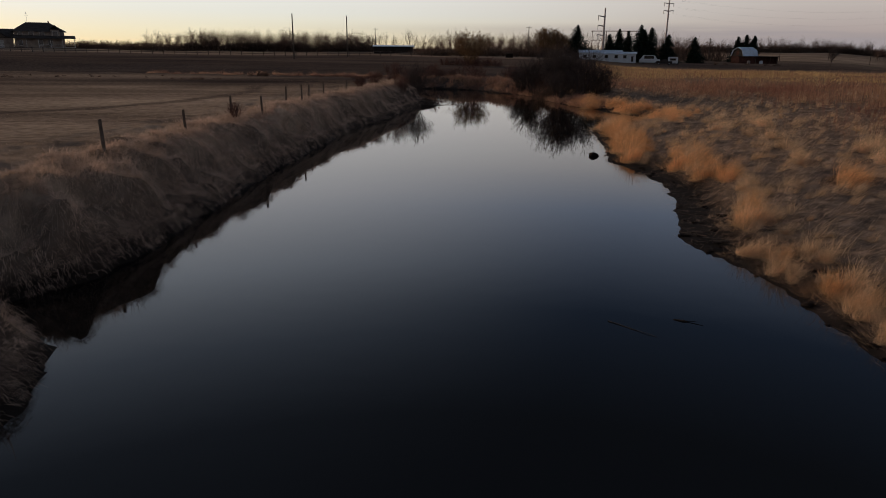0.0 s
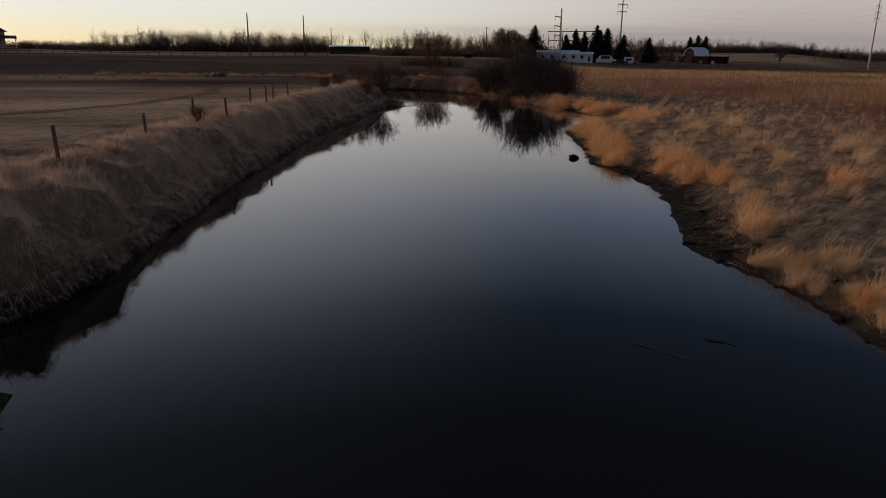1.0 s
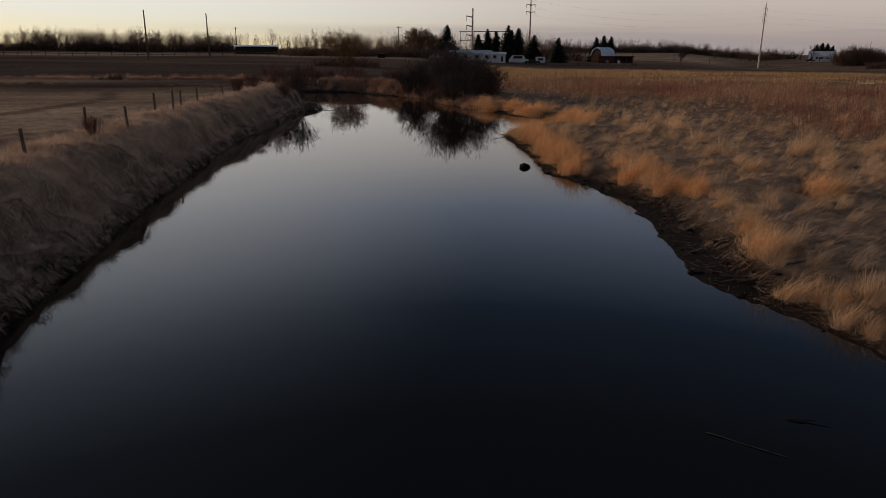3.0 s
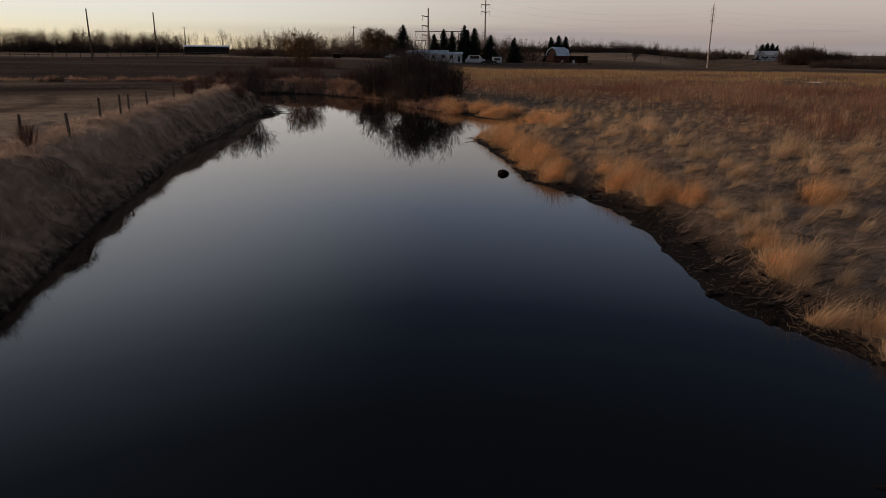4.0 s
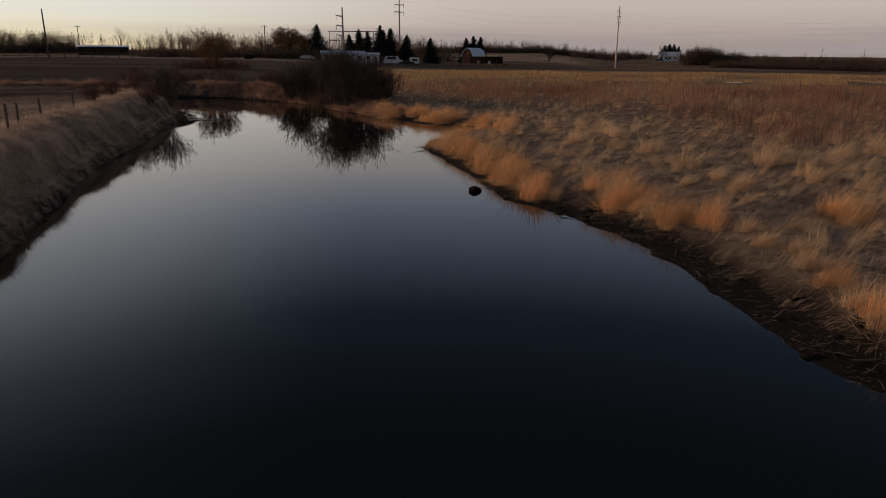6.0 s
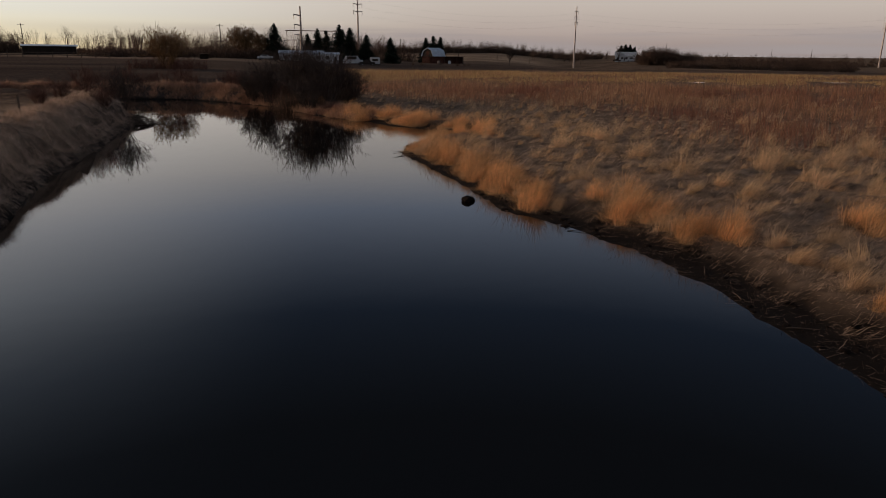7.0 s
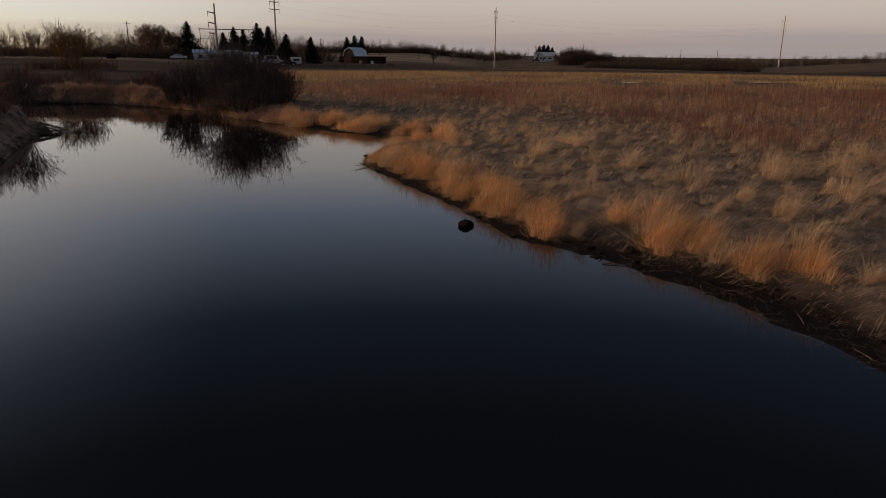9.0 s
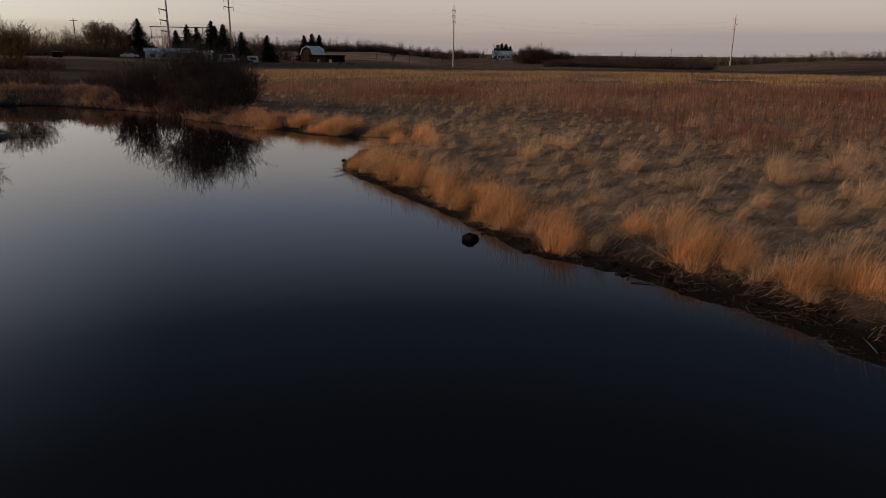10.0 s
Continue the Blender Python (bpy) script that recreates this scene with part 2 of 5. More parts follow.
M_STEEL = material("rusty_steel_pole", (0.58, 0.48, 0.43), 0.55, metal=0.2, scale=0.6, fine=8, bump=0.1)
M_MUD = material("wet_mud", (0.018, 0.012, 0.010), 0.8, scale=2, fine=18, bump=0.9, spec=0.04)
M_WHITE = material("white_siding", (0.44, 0.455, 0.475), 0.6, vary=0.1, scale=0.5, fine=12, bump=0.15, second=(0.5, 0.52, 0.54))
M_ROOFLIGHT = material("pale_metal_roof", (0.56, 0.65, 0.76), 0.45, metal=0.0, vary=0.1, scale=0.5, fine=9, bump=0.1, second=(0.42, 0.48, 0.56))
M_ROOFDARK = material("dark_shingle_roof", (0.07, 0.06, 0.055), 0.9, scale=1, fine=12, bump=0.4)
M_DARKWALL = material("dark_barn_boards", (0.05, 0.04, 0.035), 0.85, scale=1, fine=12, bump=0.4)
M_REDWALL = material("red_brown_boards", (0.085, 0.036, 0.027), 0.8, scale=1, fine=12, bump=0.4)
M_STUCCO = material("tan_siding", (0.30, 0.245, 0.205), 0.8, vary=0.1, scale=0.6, fine=14, bump=0.2)
M_GLASS = material("dark_window_glass", (0.02, 0.022, 0.025), 0.08, vary=0.05, bump=0, spec=0.6)
M_TRIM = material("white_trim", (0.5, 0.49, 0.47), 0.6, vary=0.08, bump=0.1)
M_RUBBER = material("black_rubber", (0.02, 0.02, 0.02), 0.8, bump=0.2)
M_SEDGE = material("blackened_sedge", (0.10, 0.07, 0.052), 0.85, vary=0.3, scale=0.8, fine=6, bump=0, island=0.4, through_light=0.2)
M_SILVER = material("galvanised_metal", (0.5, 0.5, 0.5), 0.4, metal=0.7, vary=0.1, bump=0.1)


def water_material():
    m = bpy.data.materials.new("still_river_water")
    m.use_nodes = True
    n, l = m.node_tree.nodes, m.node_tree.links
    b = n["Principled BSDF"]
    b.inputs["Base Color"].default_value = (0.004, 0.0032, 0.003, 1)
    b.inputs["Roughness"].default_value, b.inputs["IOR"].default_value = 0.02, 1.333
    co, tex, bp = n.new("ShaderNodeTexCoord"), n.new("ShaderNodeTexNoise"), n.new("ShaderNodeBump")
    tex.inputs["Scale"].default_value, tex.inputs["Detail"].default_value = 1.3, 3
    bp.inputs["Strength"].default_value, bp.inputs["Distance"].default_value = 0.12, 0.012
    l.new(co.outputs["Object"], tex.inputs["Vector"])
    l.new(tex.outputs["Fac"], bp.inputs["Height"])
    l.new(bp.outputs["Normal"], b.inputs["Normal"])
    return m


M_WATER = water_material()

# ---- the lie of the land ----
RIGHT_BANK = [(12.4, -60), (12.6, 0), (13.0, 14.7), (13.4, 18.9), (13.1, 21.3), (12.6, 23.8), (13.9, 27.5), (14.9, 30.4), (15.5, 32.8), (15.8, 37),
              (15.1, 40.5), (16.5, 46), (17.4, 51), (18.2, 56.2), (20.5, 59.5), (23.5, 62.5), (27.3, 64.4), (28.4, 65.8), (26, 68), (24.6, 71),
              (24.3, 75), (22.6, 80), (21.6, 86), (21, 96)]
FAR_BANK = [(19, 102), (15, 110.5), (10, 114), (0, 116.5), (-30, 121), (-80, 128), (-200, 135)]
LEFT_BANK = [(-200, 126), (-80, 119), (-30, 110), (-6, 102), (2, 93), (5.6, 86), (6.2, 82.5), (4.3, 76), (2.4, 66), (-0.2, 57), (-2.0, 45), (-3.4, 34),
             (-4.0, 27), (-4.7, 21), (-5.6, 19.5), (-6.9, 18.5), (-4.9, 17.3), (-3.6, 15.8), (-3.0, 12.5), (-2.9, 8), (-3.2, 0), (-4, -60)]
LEFT_BANK = [(x - (0.18 if 0 < y < 70 else 0), y) for x, y in LEFT_BANK]
RIVER = np.array(RIGHT_BANK + FAR_BANK + LEFT_BANK, float)
SIDE = np.array([0] * len(RIGHT_BANK) + [1] * len(FAR_BANK) + [2] * len(LEFT_BANK))   # which bank each stretch belongs to


def wobble(x, y, size, seed=0.0):
    """Smooth hummocks between -1 and 1, about size metres across."""
    k = 2 * math.pi / size
    s = seed * 1.7
    return (np.sin(k * x + s + 1.3 * np.sin(0.61 * k * y + s)) * np.sin(0.87 * k * y + 2.1 * s + 1.1 * np.sin(0.53 * k * x - s))
            + 0.5 * np.sin(1.9 * k * (x * 0.8 + y * 0.6) + 3 * s) * np.sin(2.1 * k * (y * 0.8 - x * 0.6) + s)) / 1.5


def shore_exact(x, y):
    """Signed distance from the waterline, positive on land, and the weights of the right, far and left banks."""
    x, y = np.asarray(x, float), np.asarray(y, float)
    shape = x.shape
    x, y = x.ravel(), y.ravel()
    best = np.full(x.shape, 1e9)
    inside = np.zeros(x.shape, bool)
    near = [np.full(x.shape, 1e9) for _ in range(3)]
    n = len(RIVER)
    for k in range(n):
        a, b = RIVER[k], RIVER[(k + 1) % n]
        ab = b - a
        s = np.clip(((x - a[0]) * ab[0] + (y - a[1]) * ab[1]) / (ab @ ab), 0, 1)
        d = np.hypot(x - a[0] - s * ab[0], y - a[1] - s * ab[1])
        best = np.minimum(best, d)
        near[SIDE[k]] = np.minimum(near[SIDE[k]], d)
        cross = (a[1] > y) != (b[1] > y)
        with np.errstate(divide="ignore", invalid="ignore"):
            inside ^= cross & (x < ab[0] * (y - a[1]) / ab[1] + a[0])
    w = np.stack([1 / (d + 0.5) ** 6 for d in near])
    w /= w.sum(0)
    d = np.where(inside, -best, best)
    return d.reshape(shape), w.reshape(3, *shape)


GRID_X, GRID_Y, GRID_S = -60.0, -60.0, 0.5


def shore_grid():
    gx, gy = np.meshgrid(np.arange(GRID_X, 200, GRID_S), np.arange(GRID_Y, 220, GRID_S))
    d, w = shore_exact(gx, gy)
    return np.concatenate([d[None], w])


SHORE = shore_grid()


def shore(x, y):
    """As shore_exact, read off a half-metre grid near the river."""
    x, y = np.asarray(x, float), np.asarray(y, float)
    u, v = (x - GRID_X) / GRID_S, (y - GRID_Y) / GRID_S
    ny, nx = SHORE.shape[1:]
    inside = (u >= 0) & (v >= 0) & (u < nx - 1) & (v < ny - 1)
    i, j = np.clip(u.astype(int), 0, nx - 2), np.clip(v.astype(int), 0, ny - 2)
    a, b = u - i, v - j
    out = SHORE[:, j, i] * (1 - a) * (1 - b) + SHORE[:, j, i + 1] * a * (1 - b) + SHORE[:, j + 1, i] * (1 - a) * b + SHORE[:, j + 1, i + 1] * a * b
    if not inside.all():
        d, w = shore_exact(x[~inside], y[~inside])
        out[:, ~inside] = np.concatenate([d[None], w])
    return out[0], out[1:]


def step(e0, e1, v):
    t = np.clip((v - e0) / (e1 - e0), 0, 1)
    return t * t * (3 - 2 * t)


def bump_at(x, y, cx, cy, r, h):
    return h * np.exp(-((x - cx) ** 2 + (y - cy) ** 2) / (2 * r * r))


FAR_BEARING = (-180, -60, -25, -7, 0, 11, 15, 18, 27, 33, 38, 46, 52, 59, 66, 75, 100, 180)
FAR_RISE = (3.5, 4.5, 4.5, 4.4, 4.4, 4.0, 3.3, 2.4, 1.6, 1.4, -4.2, -1.0, -1.4, -1.8, 3.2, 3.5, 3.0, 3.5)


def land(x, y):
    """Height of the ground. Returns height, distance from the water, bank weights."""
    x, y = np.asarray(x, float), np.asarray(y, float)
    d0, w = shore(x, y)
    edge = 0.28 * wobble(x, y, 2.3, 1) + 0.3 * wobble(x, y, 6, 2)
    d = d0 + edge * step(0, 1.5, np.abs(d0) + 0.6) * (1 - 0.25 * w[0]) + 0.16 * wobble(x, y, 1.05, 49) * w[0] * step(4, 1, np.abs(d0))
    r = np.hypot(x, y)
    bearing = np.degrees(np.arctan2(x, y))
    # east of the bend all the land is flood plain
    plain = step(13, 19, bearing) * step(22, 32, x)
    w = np.stack([w[0] + w[1] * plain, w[1] * (1 - plain), w[2]])
    # right bank: a mud shelf, a small scarp, then a low hummocky flood plain
    right = 0.11 * np.clip(d / 1.2, 0, 1) + 0.38 * step(1.0, 2.2, d) + 0.25 * step(3, 14, d)
    right = right + step(1.5, 4, d) * (0.11 * wobble(x, y, 3.1, 3) + 0.12 * wobble(x, y, 9, 4) + 0.16 * np.clip(wobble(x, y, 1.75, 52) - 0.05, 0, 1))
    # left bank: steep and slumped, then pasture
    lump = 0.55 * wobble(x, y, 3.4, 5) + 0.5 * wobble(x, y, 7.5, 6) + 0.25 * wobble(x, y, 1.6, 18)
    db = d + (0.70 * wobble(x, y, 3.6, 5) + 0.28 * wobble(x, y, 1.5, 20)) * step(0.15, 1.0, d) * step(6, 3, d)
    left = 0.45 * step(0.0, 0.25, d) + 1.35 * step(0.12, np.maximum(2.1 + 1.0 * lump, 0.8), db) + 0.6 * step(0.9, 3.4 + 0.6 * lump, d) + (0.16 * wobble(x, y, 4, 7) + 0.10 * wobble(x, y, 1.7, 19)) * step(0.4, 2, d) * step(9, 4, d)
    for bx, by in ((-5.6, 22.0), (-5.75, 24.6), (-5.4, 28.3), (-4.6, 33.0), (-3.9, 38.5), (-3.65, 45.5)):
        left = left + bump_at(x, y, bx, by, 0.85, 0.26)
    left = left + step(10, 60, d) * 0.12 * wobble(x, y, 28, 8)
    far = 0.4 * step(0, 0.4, d) + 1.3 * step(0.3, 3.0, d) + 0.6 * step(4, 25, d) + 0.08 * wobble(x, y, 5, 9) * step(1, 4, d)
    h = w[0] * right + w[1] * far + w[2] * left
    # away from the river the land rises and falls with the bearing
    rim = np.interp(bearing, FAR_BEARING, FAR_RISE)
    rim = rim + 4.2 * step(510, 640, r) * step(18, 28, bearing) * step(50, 42, bearing)
    rim = rim + bump_at(x, y, -108, 232, 26, 0.9) + bump_at(x, y, 361, 398, 34, 4.0)
    rim = rim + 0.25 * wobble(x, y, 90, 10) + 2.5 * step(500, 900, r) - 2.0 * step(900, 3000, r)
    east = step(10, 30, bearing)
    h = h + (rim - h) * step(100 + 140 * east, 215 + 190 * east, r) * step(6, 20, d)
    bed = -0.10 * np.clip(-d, 0, 0.6) - 0.9 * step(0.2, 2.5, -d)
    return np.where(d > 0, h, bed), d, w


def ground_z(x, y):
    return float(land(np.array([x]), np.array([y]))[0][0])


def axis(lo, hi, fine, reach, grow=1.13):
    """Grid lines, fine between lo and hi and ever wider beyond."""
    mid = list(np.arange(lo, hi, fine))
    out, s, v = [], fine, hi
    while v < reach:
        out.append(v)
        s *= grow
        v += s
    out.append(reach)
    back, s, v = [], fine, lo
    while v > -reach:
        s *= grow
        v -= s
        back.append(max(v, -reach))
    return np.array(back[::-1] + mid + out)


DITCH = [(-34, 37), (-24, 40.5), (-16, 46), (-12, 53), (-9.5, 64), (-12, 80)]


def build_ground():
    xs, ys = axis(-16, 42, 0.33, 4200), axis(8, 122, 0.4, 4200)
    gx, gy = np.meshgrid(xs, ys)
    h, d, w = land(gx, gy)
    nx, ny = len(xs), len(ys)
    idx = np.arange(nx * ny).reshape(ny, nx)
    quads = np.stack([idx[:-1, :-1], idx[:-1, 1:], idx[1:, 1:], idx[1:, :-1]], -1).reshape(-1, 4)
    me = mesh_np("ground", np.stack([gx, gy, h], -1).reshape(-1, 3), quads, smooth=True)
    # what the soil is: wet mud at the water, mown pasture, golden marsh, dark fallow field
    r = np.hypot(gx, gy)
    mud = step(2.1, 0.9, d + 0.45 * wobble(gx, gy, 3, 11) + 0.25 * wobble(gx, gy, 1.2, 53) + 1.0 * step(22.5, 20, gy)) * w[0] + step(0.35, 0.1, d) * (1 - w[0])
    mud = np.maximum(mud, (d < 0) * 1.0)
    pasture = w[2] * step(0.1, 2.2, d)
    marsh = w[0] * step(1.5, 3, d) * step(250, 215, r + 12 * wobble(gx, gy, 60, 12))
    bearing = np.degrees(np.arctan2(gx, gy))
    pasture = np.maximum(pasture, 0.95 * step(452, 475, r) * step(22, 25, bearing) * step(38, 35, bearing) * step(650, 620, r))
    pasture = np.maximum(pasture, 0.85 * step(188, 198, gy) * step(330, 290, r) * step(17, 9, bearing) * step(-60, -45, bearing))
    fallow = step(66, 78, gy + 0.12 * gx + 5 * wobble(gx, gy, 40, 15)) * step(70, 30, gx) * step(200, 188, gy + 3 * wobble(gx, gy, 80, 14)) * step(-170, -120, gx) * step(21, 15, np.degrees(np.arctan2(gx, gy)))
    fallow = np.clip(np.maximum(fallow, w[1] * step(2, 6, d) * step(200, 188, gy)) * (0.75 + 0.35 * wobble(gx * 0.5, gy * 2.2, 70, 16)), 0, 1)
    fallow = fallow * (1 - 0.4 * step(-10, -40, gx) * step(-0.3, 0.5, wobble(gx * 0.4, gy * 2.6, 60, 51)))
    fallow = np.maximum(fallow, 0.8 * step(228, 250, r) * step(350, 310, r) * step(14, 20, bearing))
    pasture = pasture * (1 - 0.45 * np.clip(wobble(gx * 0.45, gy * 1.6, 26, 17) + 0.2, 0, 1))
    for (xa, ya), (xb, yb) in zip(DITCH[:-1], DITCH[1:]):
        t = np.clip(((gx - xa) * (xb - xa) + (gy - ya) * (yb - ya)) / ((xb - xa) ** 2 + (yb - ya) ** 2), 0, 1)
        fallow = np.maximum(fallow, 0.7 * step(1.3, 0.3, np.hypot(gx - xa - t * (xb - xa), gy - ya - t * (yb - ya)) + 0.4 * wobble(gx, gy, 5, 18)))
    data = np.stack([mud, pasture, marsh, np.clip(fallow, 0, 1)], -1).astype(np.float32)
    attr = me.attributes.new("soil", "FLOAT_COLOR", "POINT")
    attr.data.foreach_set("color", data.ravel())
    ob = new("ground", me)
    tagged(ob, "flat river valley of dry spring grass, mud and fallow fields", "ground", kind="structure")
    m = bpy.data.materials.new("soil_and_dead_grass")
    m.use_nodes = True
    n, l = m.node_tree.nodes, m.node_tree.links
    b = n["Principled BSDF"]
    b.inputs["Roughness"].default_value, b.inputs["Specular IOR Level"].default_value = 1.0, 0.0
    at, co = n.new("ShaderNodeAttribute"), n.new("ShaderNodeTexCoord")
    at.attribute_name = "soil"
    sep = n.new("ShaderNodeSeparateColor")
    l.new(at.outputs["Color"], sep.inputs[0])

    def noisy(c0, c1, scale, detail=6, stretch=(1, 1, 1)):
        mp, tex, mx, mr = n.new("ShaderNodeMapping"), n.new("ShaderNodeTexNoise"), n.new("ShaderNodeMix"), n.new("ShaderNodeMapRange")
        mp.inputs["Scale"].default_value = stretch
        tex.inputs["Scale"].default_value, tex.inputs["Detail"].default_value, tex.inputs["Roughness"].default_value = scale, detail, 0.65
        mx.data_type = "RGBA"
        mx.inputs[6].default_value, mx.inputs[7].default_value = (*c0, 1), (*c1, 1)
        mr.inputs["From Min"].default_value, mr.inputs["From Max"].default_value = 0.36, 0.64
        l.new(co.outputs["Object"], mp.inputs["Vector"])
        l.new(mp.outputs[0], tex.inputs["Vector"])
        l.new(tex.outputs["Fac"], mr.inputs["Value"])
        l.new(mr.outputs["Result"], mx.inputs[0])
        return mx.outputs[2]

    color = noisy((0.075, 0.054, 0.043), (0.14, 0.10, 0.074), 0.04)
    for socket, layer in ((sep.outputs[1], noisy((0.46, 0.34, 0.24), (0.20, 0.145, 0.105), 0.10, 9, (0.35, 1.6, 1))),
                          (sep.outputs[2], noisy((0.32, 0.23, 0.165), (0.13, 0.093, 0.068), 0.9, 8, (1.0, 1.7, 1))),
                          (at.outputs["Alpha"], noisy((0.054, 0.040, 0.035), (0.128, 0.094, 0.075), 0.05, 8, (0.4, 2.0, 1))),
                          (sep.outputs[0], noisy((0.021, 0.015, 0.012), (0.009, 0.0068, 0.006), 2.2, 8))):
        mx = n.new("ShaderNodeMix")
        mx.data_type = "RGBA"
        l.new(socket, mx.inputs[0])
        l.new(color, mx.inputs[6])
        l.new(layer, mx.inputs[7])
        color = mx.outputs[2]
    fine = n.new("ShaderNodeTexNoise")
    fine.inputs["Scale"].default_value, fine.inputs["Detail"].default_value = 2.2, 8
    l.new(co.outputs["Object"], fine.inputs["Vector"])
    hv, mr = n.new("ShaderNodeHueSaturation"), n.new("ShaderNodeMapRange")
    mr.inputs["From Min"].default_value, mr.inputs["From Max"].default_value = 0.3, 0.7
    mr.inputs["To Min"].default_value, mr.inputs["To Max"].default_value = 0.7, 1.3
    l.new(fine.outputs["Fac"], mr.inputs["Value"])
    l.new(mr.outputs["Result"], hv.inputs["Value"])
    l.new(color, hv.inputs["Color"])
    l.new(hv.outputs["Color"], b.inputs["Base Color"])
    bp = n.new("ShaderNodeBump")
    bp.inputs["Strength"].default_value, bp.inputs["Distance"].default_value = 0.6, 0.12
    l.new(fine.outputs["Fac"], bp.inputs["Height"])
    l.new(bp.outputs["Normal"], b.inputs["Normal"])
    # wet mud has a faint shine
    for socket, dry, wet in (("Roughness", 1.0, 0.75), ("Specular IOR Level", 0.0, 0.05)):
        shine = n.new("ShaderNodeMapRange")
        shine.inputs["To Min"].default_value, shine.inputs["To Max"].default_value = dry, wet
        l.new(sep.outputs[0], shine.inputs["Value"])
        l.new(shine.outputs["Result"], b.inputs[socket])
    me.materials.append(m)
    return ob


build_ground()

# the river's surface follows its banks and runs a little under them
bm = bmesh.new()
box_w = [(-200, -60), (60, -60), (60, 140), (-200, 140)]
bm.faces.new([bm.verts.new((x, y, 0.0)) for x, y in box_w])
wm = bpy.data.meshes.new("water")
bm.to_mesh(wm)
bm.free()
wm.materials.append(M_WATER)
tagged(new("water", wm), "still dark river mirroring the dusk sky", "water", kind="structure")


# shallow pools out on the marsh
POOLS = ((128.5, 97.0, 3.0, 2.0), (103.0, 107.5, 2.0, 1.2))


def pool(x, y, rx, ry):
    bm = bmesh.new()
    z = ground_z(x, y) + 0.16
    bm.faces.new([bm.verts.new((x + rx * math.cos(a) * (1 + 0.2 * math.sin(3 * a)), y + ry * math.sin(a) * (1 + 0.15 * math.cos(2 * a)), z)) for a in np.linspace(0, 2 * math.pi, 28, endpoint=False)])
    pm = bpy.data.meshes.new("pool")
    bm.to_mesh(pm)
    bm.free()
    pm.materials.append(M_WATER)
    tagged(new("pool", pm), "shallow bright pool among the marsh grass", "water", kind="structure")


for row in POOLS:
    pool(*row)


def off_pools(x, y):
    """True where no pool, nor the open mud on its near side, lies."""
    ok = np.ones(np.shape(x), bool)
    for px, py, rx, ry in POOLS:
        ln = math.hypot(px, py)
        u, v = ((x - px) * px + (y - py) * py) / ln, ((x - px) * py - (y - py) * px) / ln
        ok &= ~((np.abs(v) < 5.5) & (u > -17) & (u < 4))
    return ok


# ---- grass ----
def scatter(n, x0, x1, y0, y1, keep, want=10 ** 9):
    """Random places in a stretch of the plan where keep(x, y, height, distance, weights) lets them stand; want of them, from n tries at most."""
    got, have = [], 0
    while n > 0 and have < want:
        k = min(n, 50000)
        n -= k
        x, y = RNG.uniform(x0, x1, k), RNG.uniform(y0, y1, k)
        h, d, w = land(x, y)
        ok = keep(x, y, h, d, w)
        got.append((np.stack([x, y, h], -1)[ok], d[ok], w[:, ok]))
        have += len(got[-1][0])
    return np.concatenate([g[0] for g in got])[:want], np.concatenate([g[1] for g in got])[:want], np.concatenate([g[2] for g in got], 1)[:, :want]


def slope_dir(p):
    e = 0.15
    gx = land(p[:, 0] + e, p[:, 1])[0] - land(p[:, 0] - e, p[:, 1])[0]
    gy = land(p[:, 0], p[:, 1] + e)[0] - land(p[:, 0], p[:, 1] - e)[0]
    g = np.stack([-gx, -gy, np.zeros(len(p))], -1)
    return unit(g), np.linalg.norm(g, axis=1) / (2 * e)


def tilted(azimuth, lean):
    return np.stack([np.cos(azimuth) * np.sin(lean), np.sin(azimuth) * np.sin(lean), np.cos(lean)], -1)


def stuff(name, data, mat, label, category="grass"):
    me = mesh_np(name, *data)
    me.materials.append(mat)
    return tagged(new(name, me), label, category, kind="stuff")


def joined(*sets):
    verts, quads, tris, n = [], [], [], 0
    for v, q, t in sets:
        verts.append(v)
        if q is not None:
            quads.append(q + n)
        if t is not None:
            tris.append(t + n)
        n += len(v)
    return np.concatenate(verts), np.concatenate(quads) if quads else None, np.concatenate(tris) if tris else None


def rise(n):
    return np.tile([0.0, 0.0, 1.0], (n, 1))


# dead grass that hangs down the steep left bank in soft locks
p, d, w = scatter(2600000, -11, 8.0, 7, 90, lambda x, y, h, d, w: (w[2] > 0.45) & (d > 0.02) & (d < 3.9) & (RNG.random(len(x)) < (0.62 + 0.38 * wobble(x, y, 1.3, 21)) * np.exp(-np.maximum(y - 30, 0) / 40)), 130000)
down, steep = slope_dir(p)
n = len(p)
lay = np.clip(steep, 0.15, 1.6)[:, None]
lock = np.stack([wobble(p[:, 0], p[:, 1], 0.8, 41), wobble(p[:, 0], p[:, 1], 0.8, 43), 0.7 * wobble(p[:, 0], p[:, 1], 0.7, 45)], -1)
jit = RNG.normal(0, 0.20, (n, 3)) + 0.55 * lock
start = down * 0.50 + rise(n) * 0.60 + jit
end = down * 0.70 - rise(n) * lay * 0.95 + jit * 0.7
stuff("bank_grass", blades(p, start, end, RNG.uniform(0.14, 0.42, n) * (0.9 + 0.5 * lock[:, 2]) * (1 + p[:, 1] / 150), RNG.uniform(0.003, 0.007, n) * (1 + p[:, 1] / 28), 2), M_BANK, "dead grey-brown grass hanging down the steep bank")

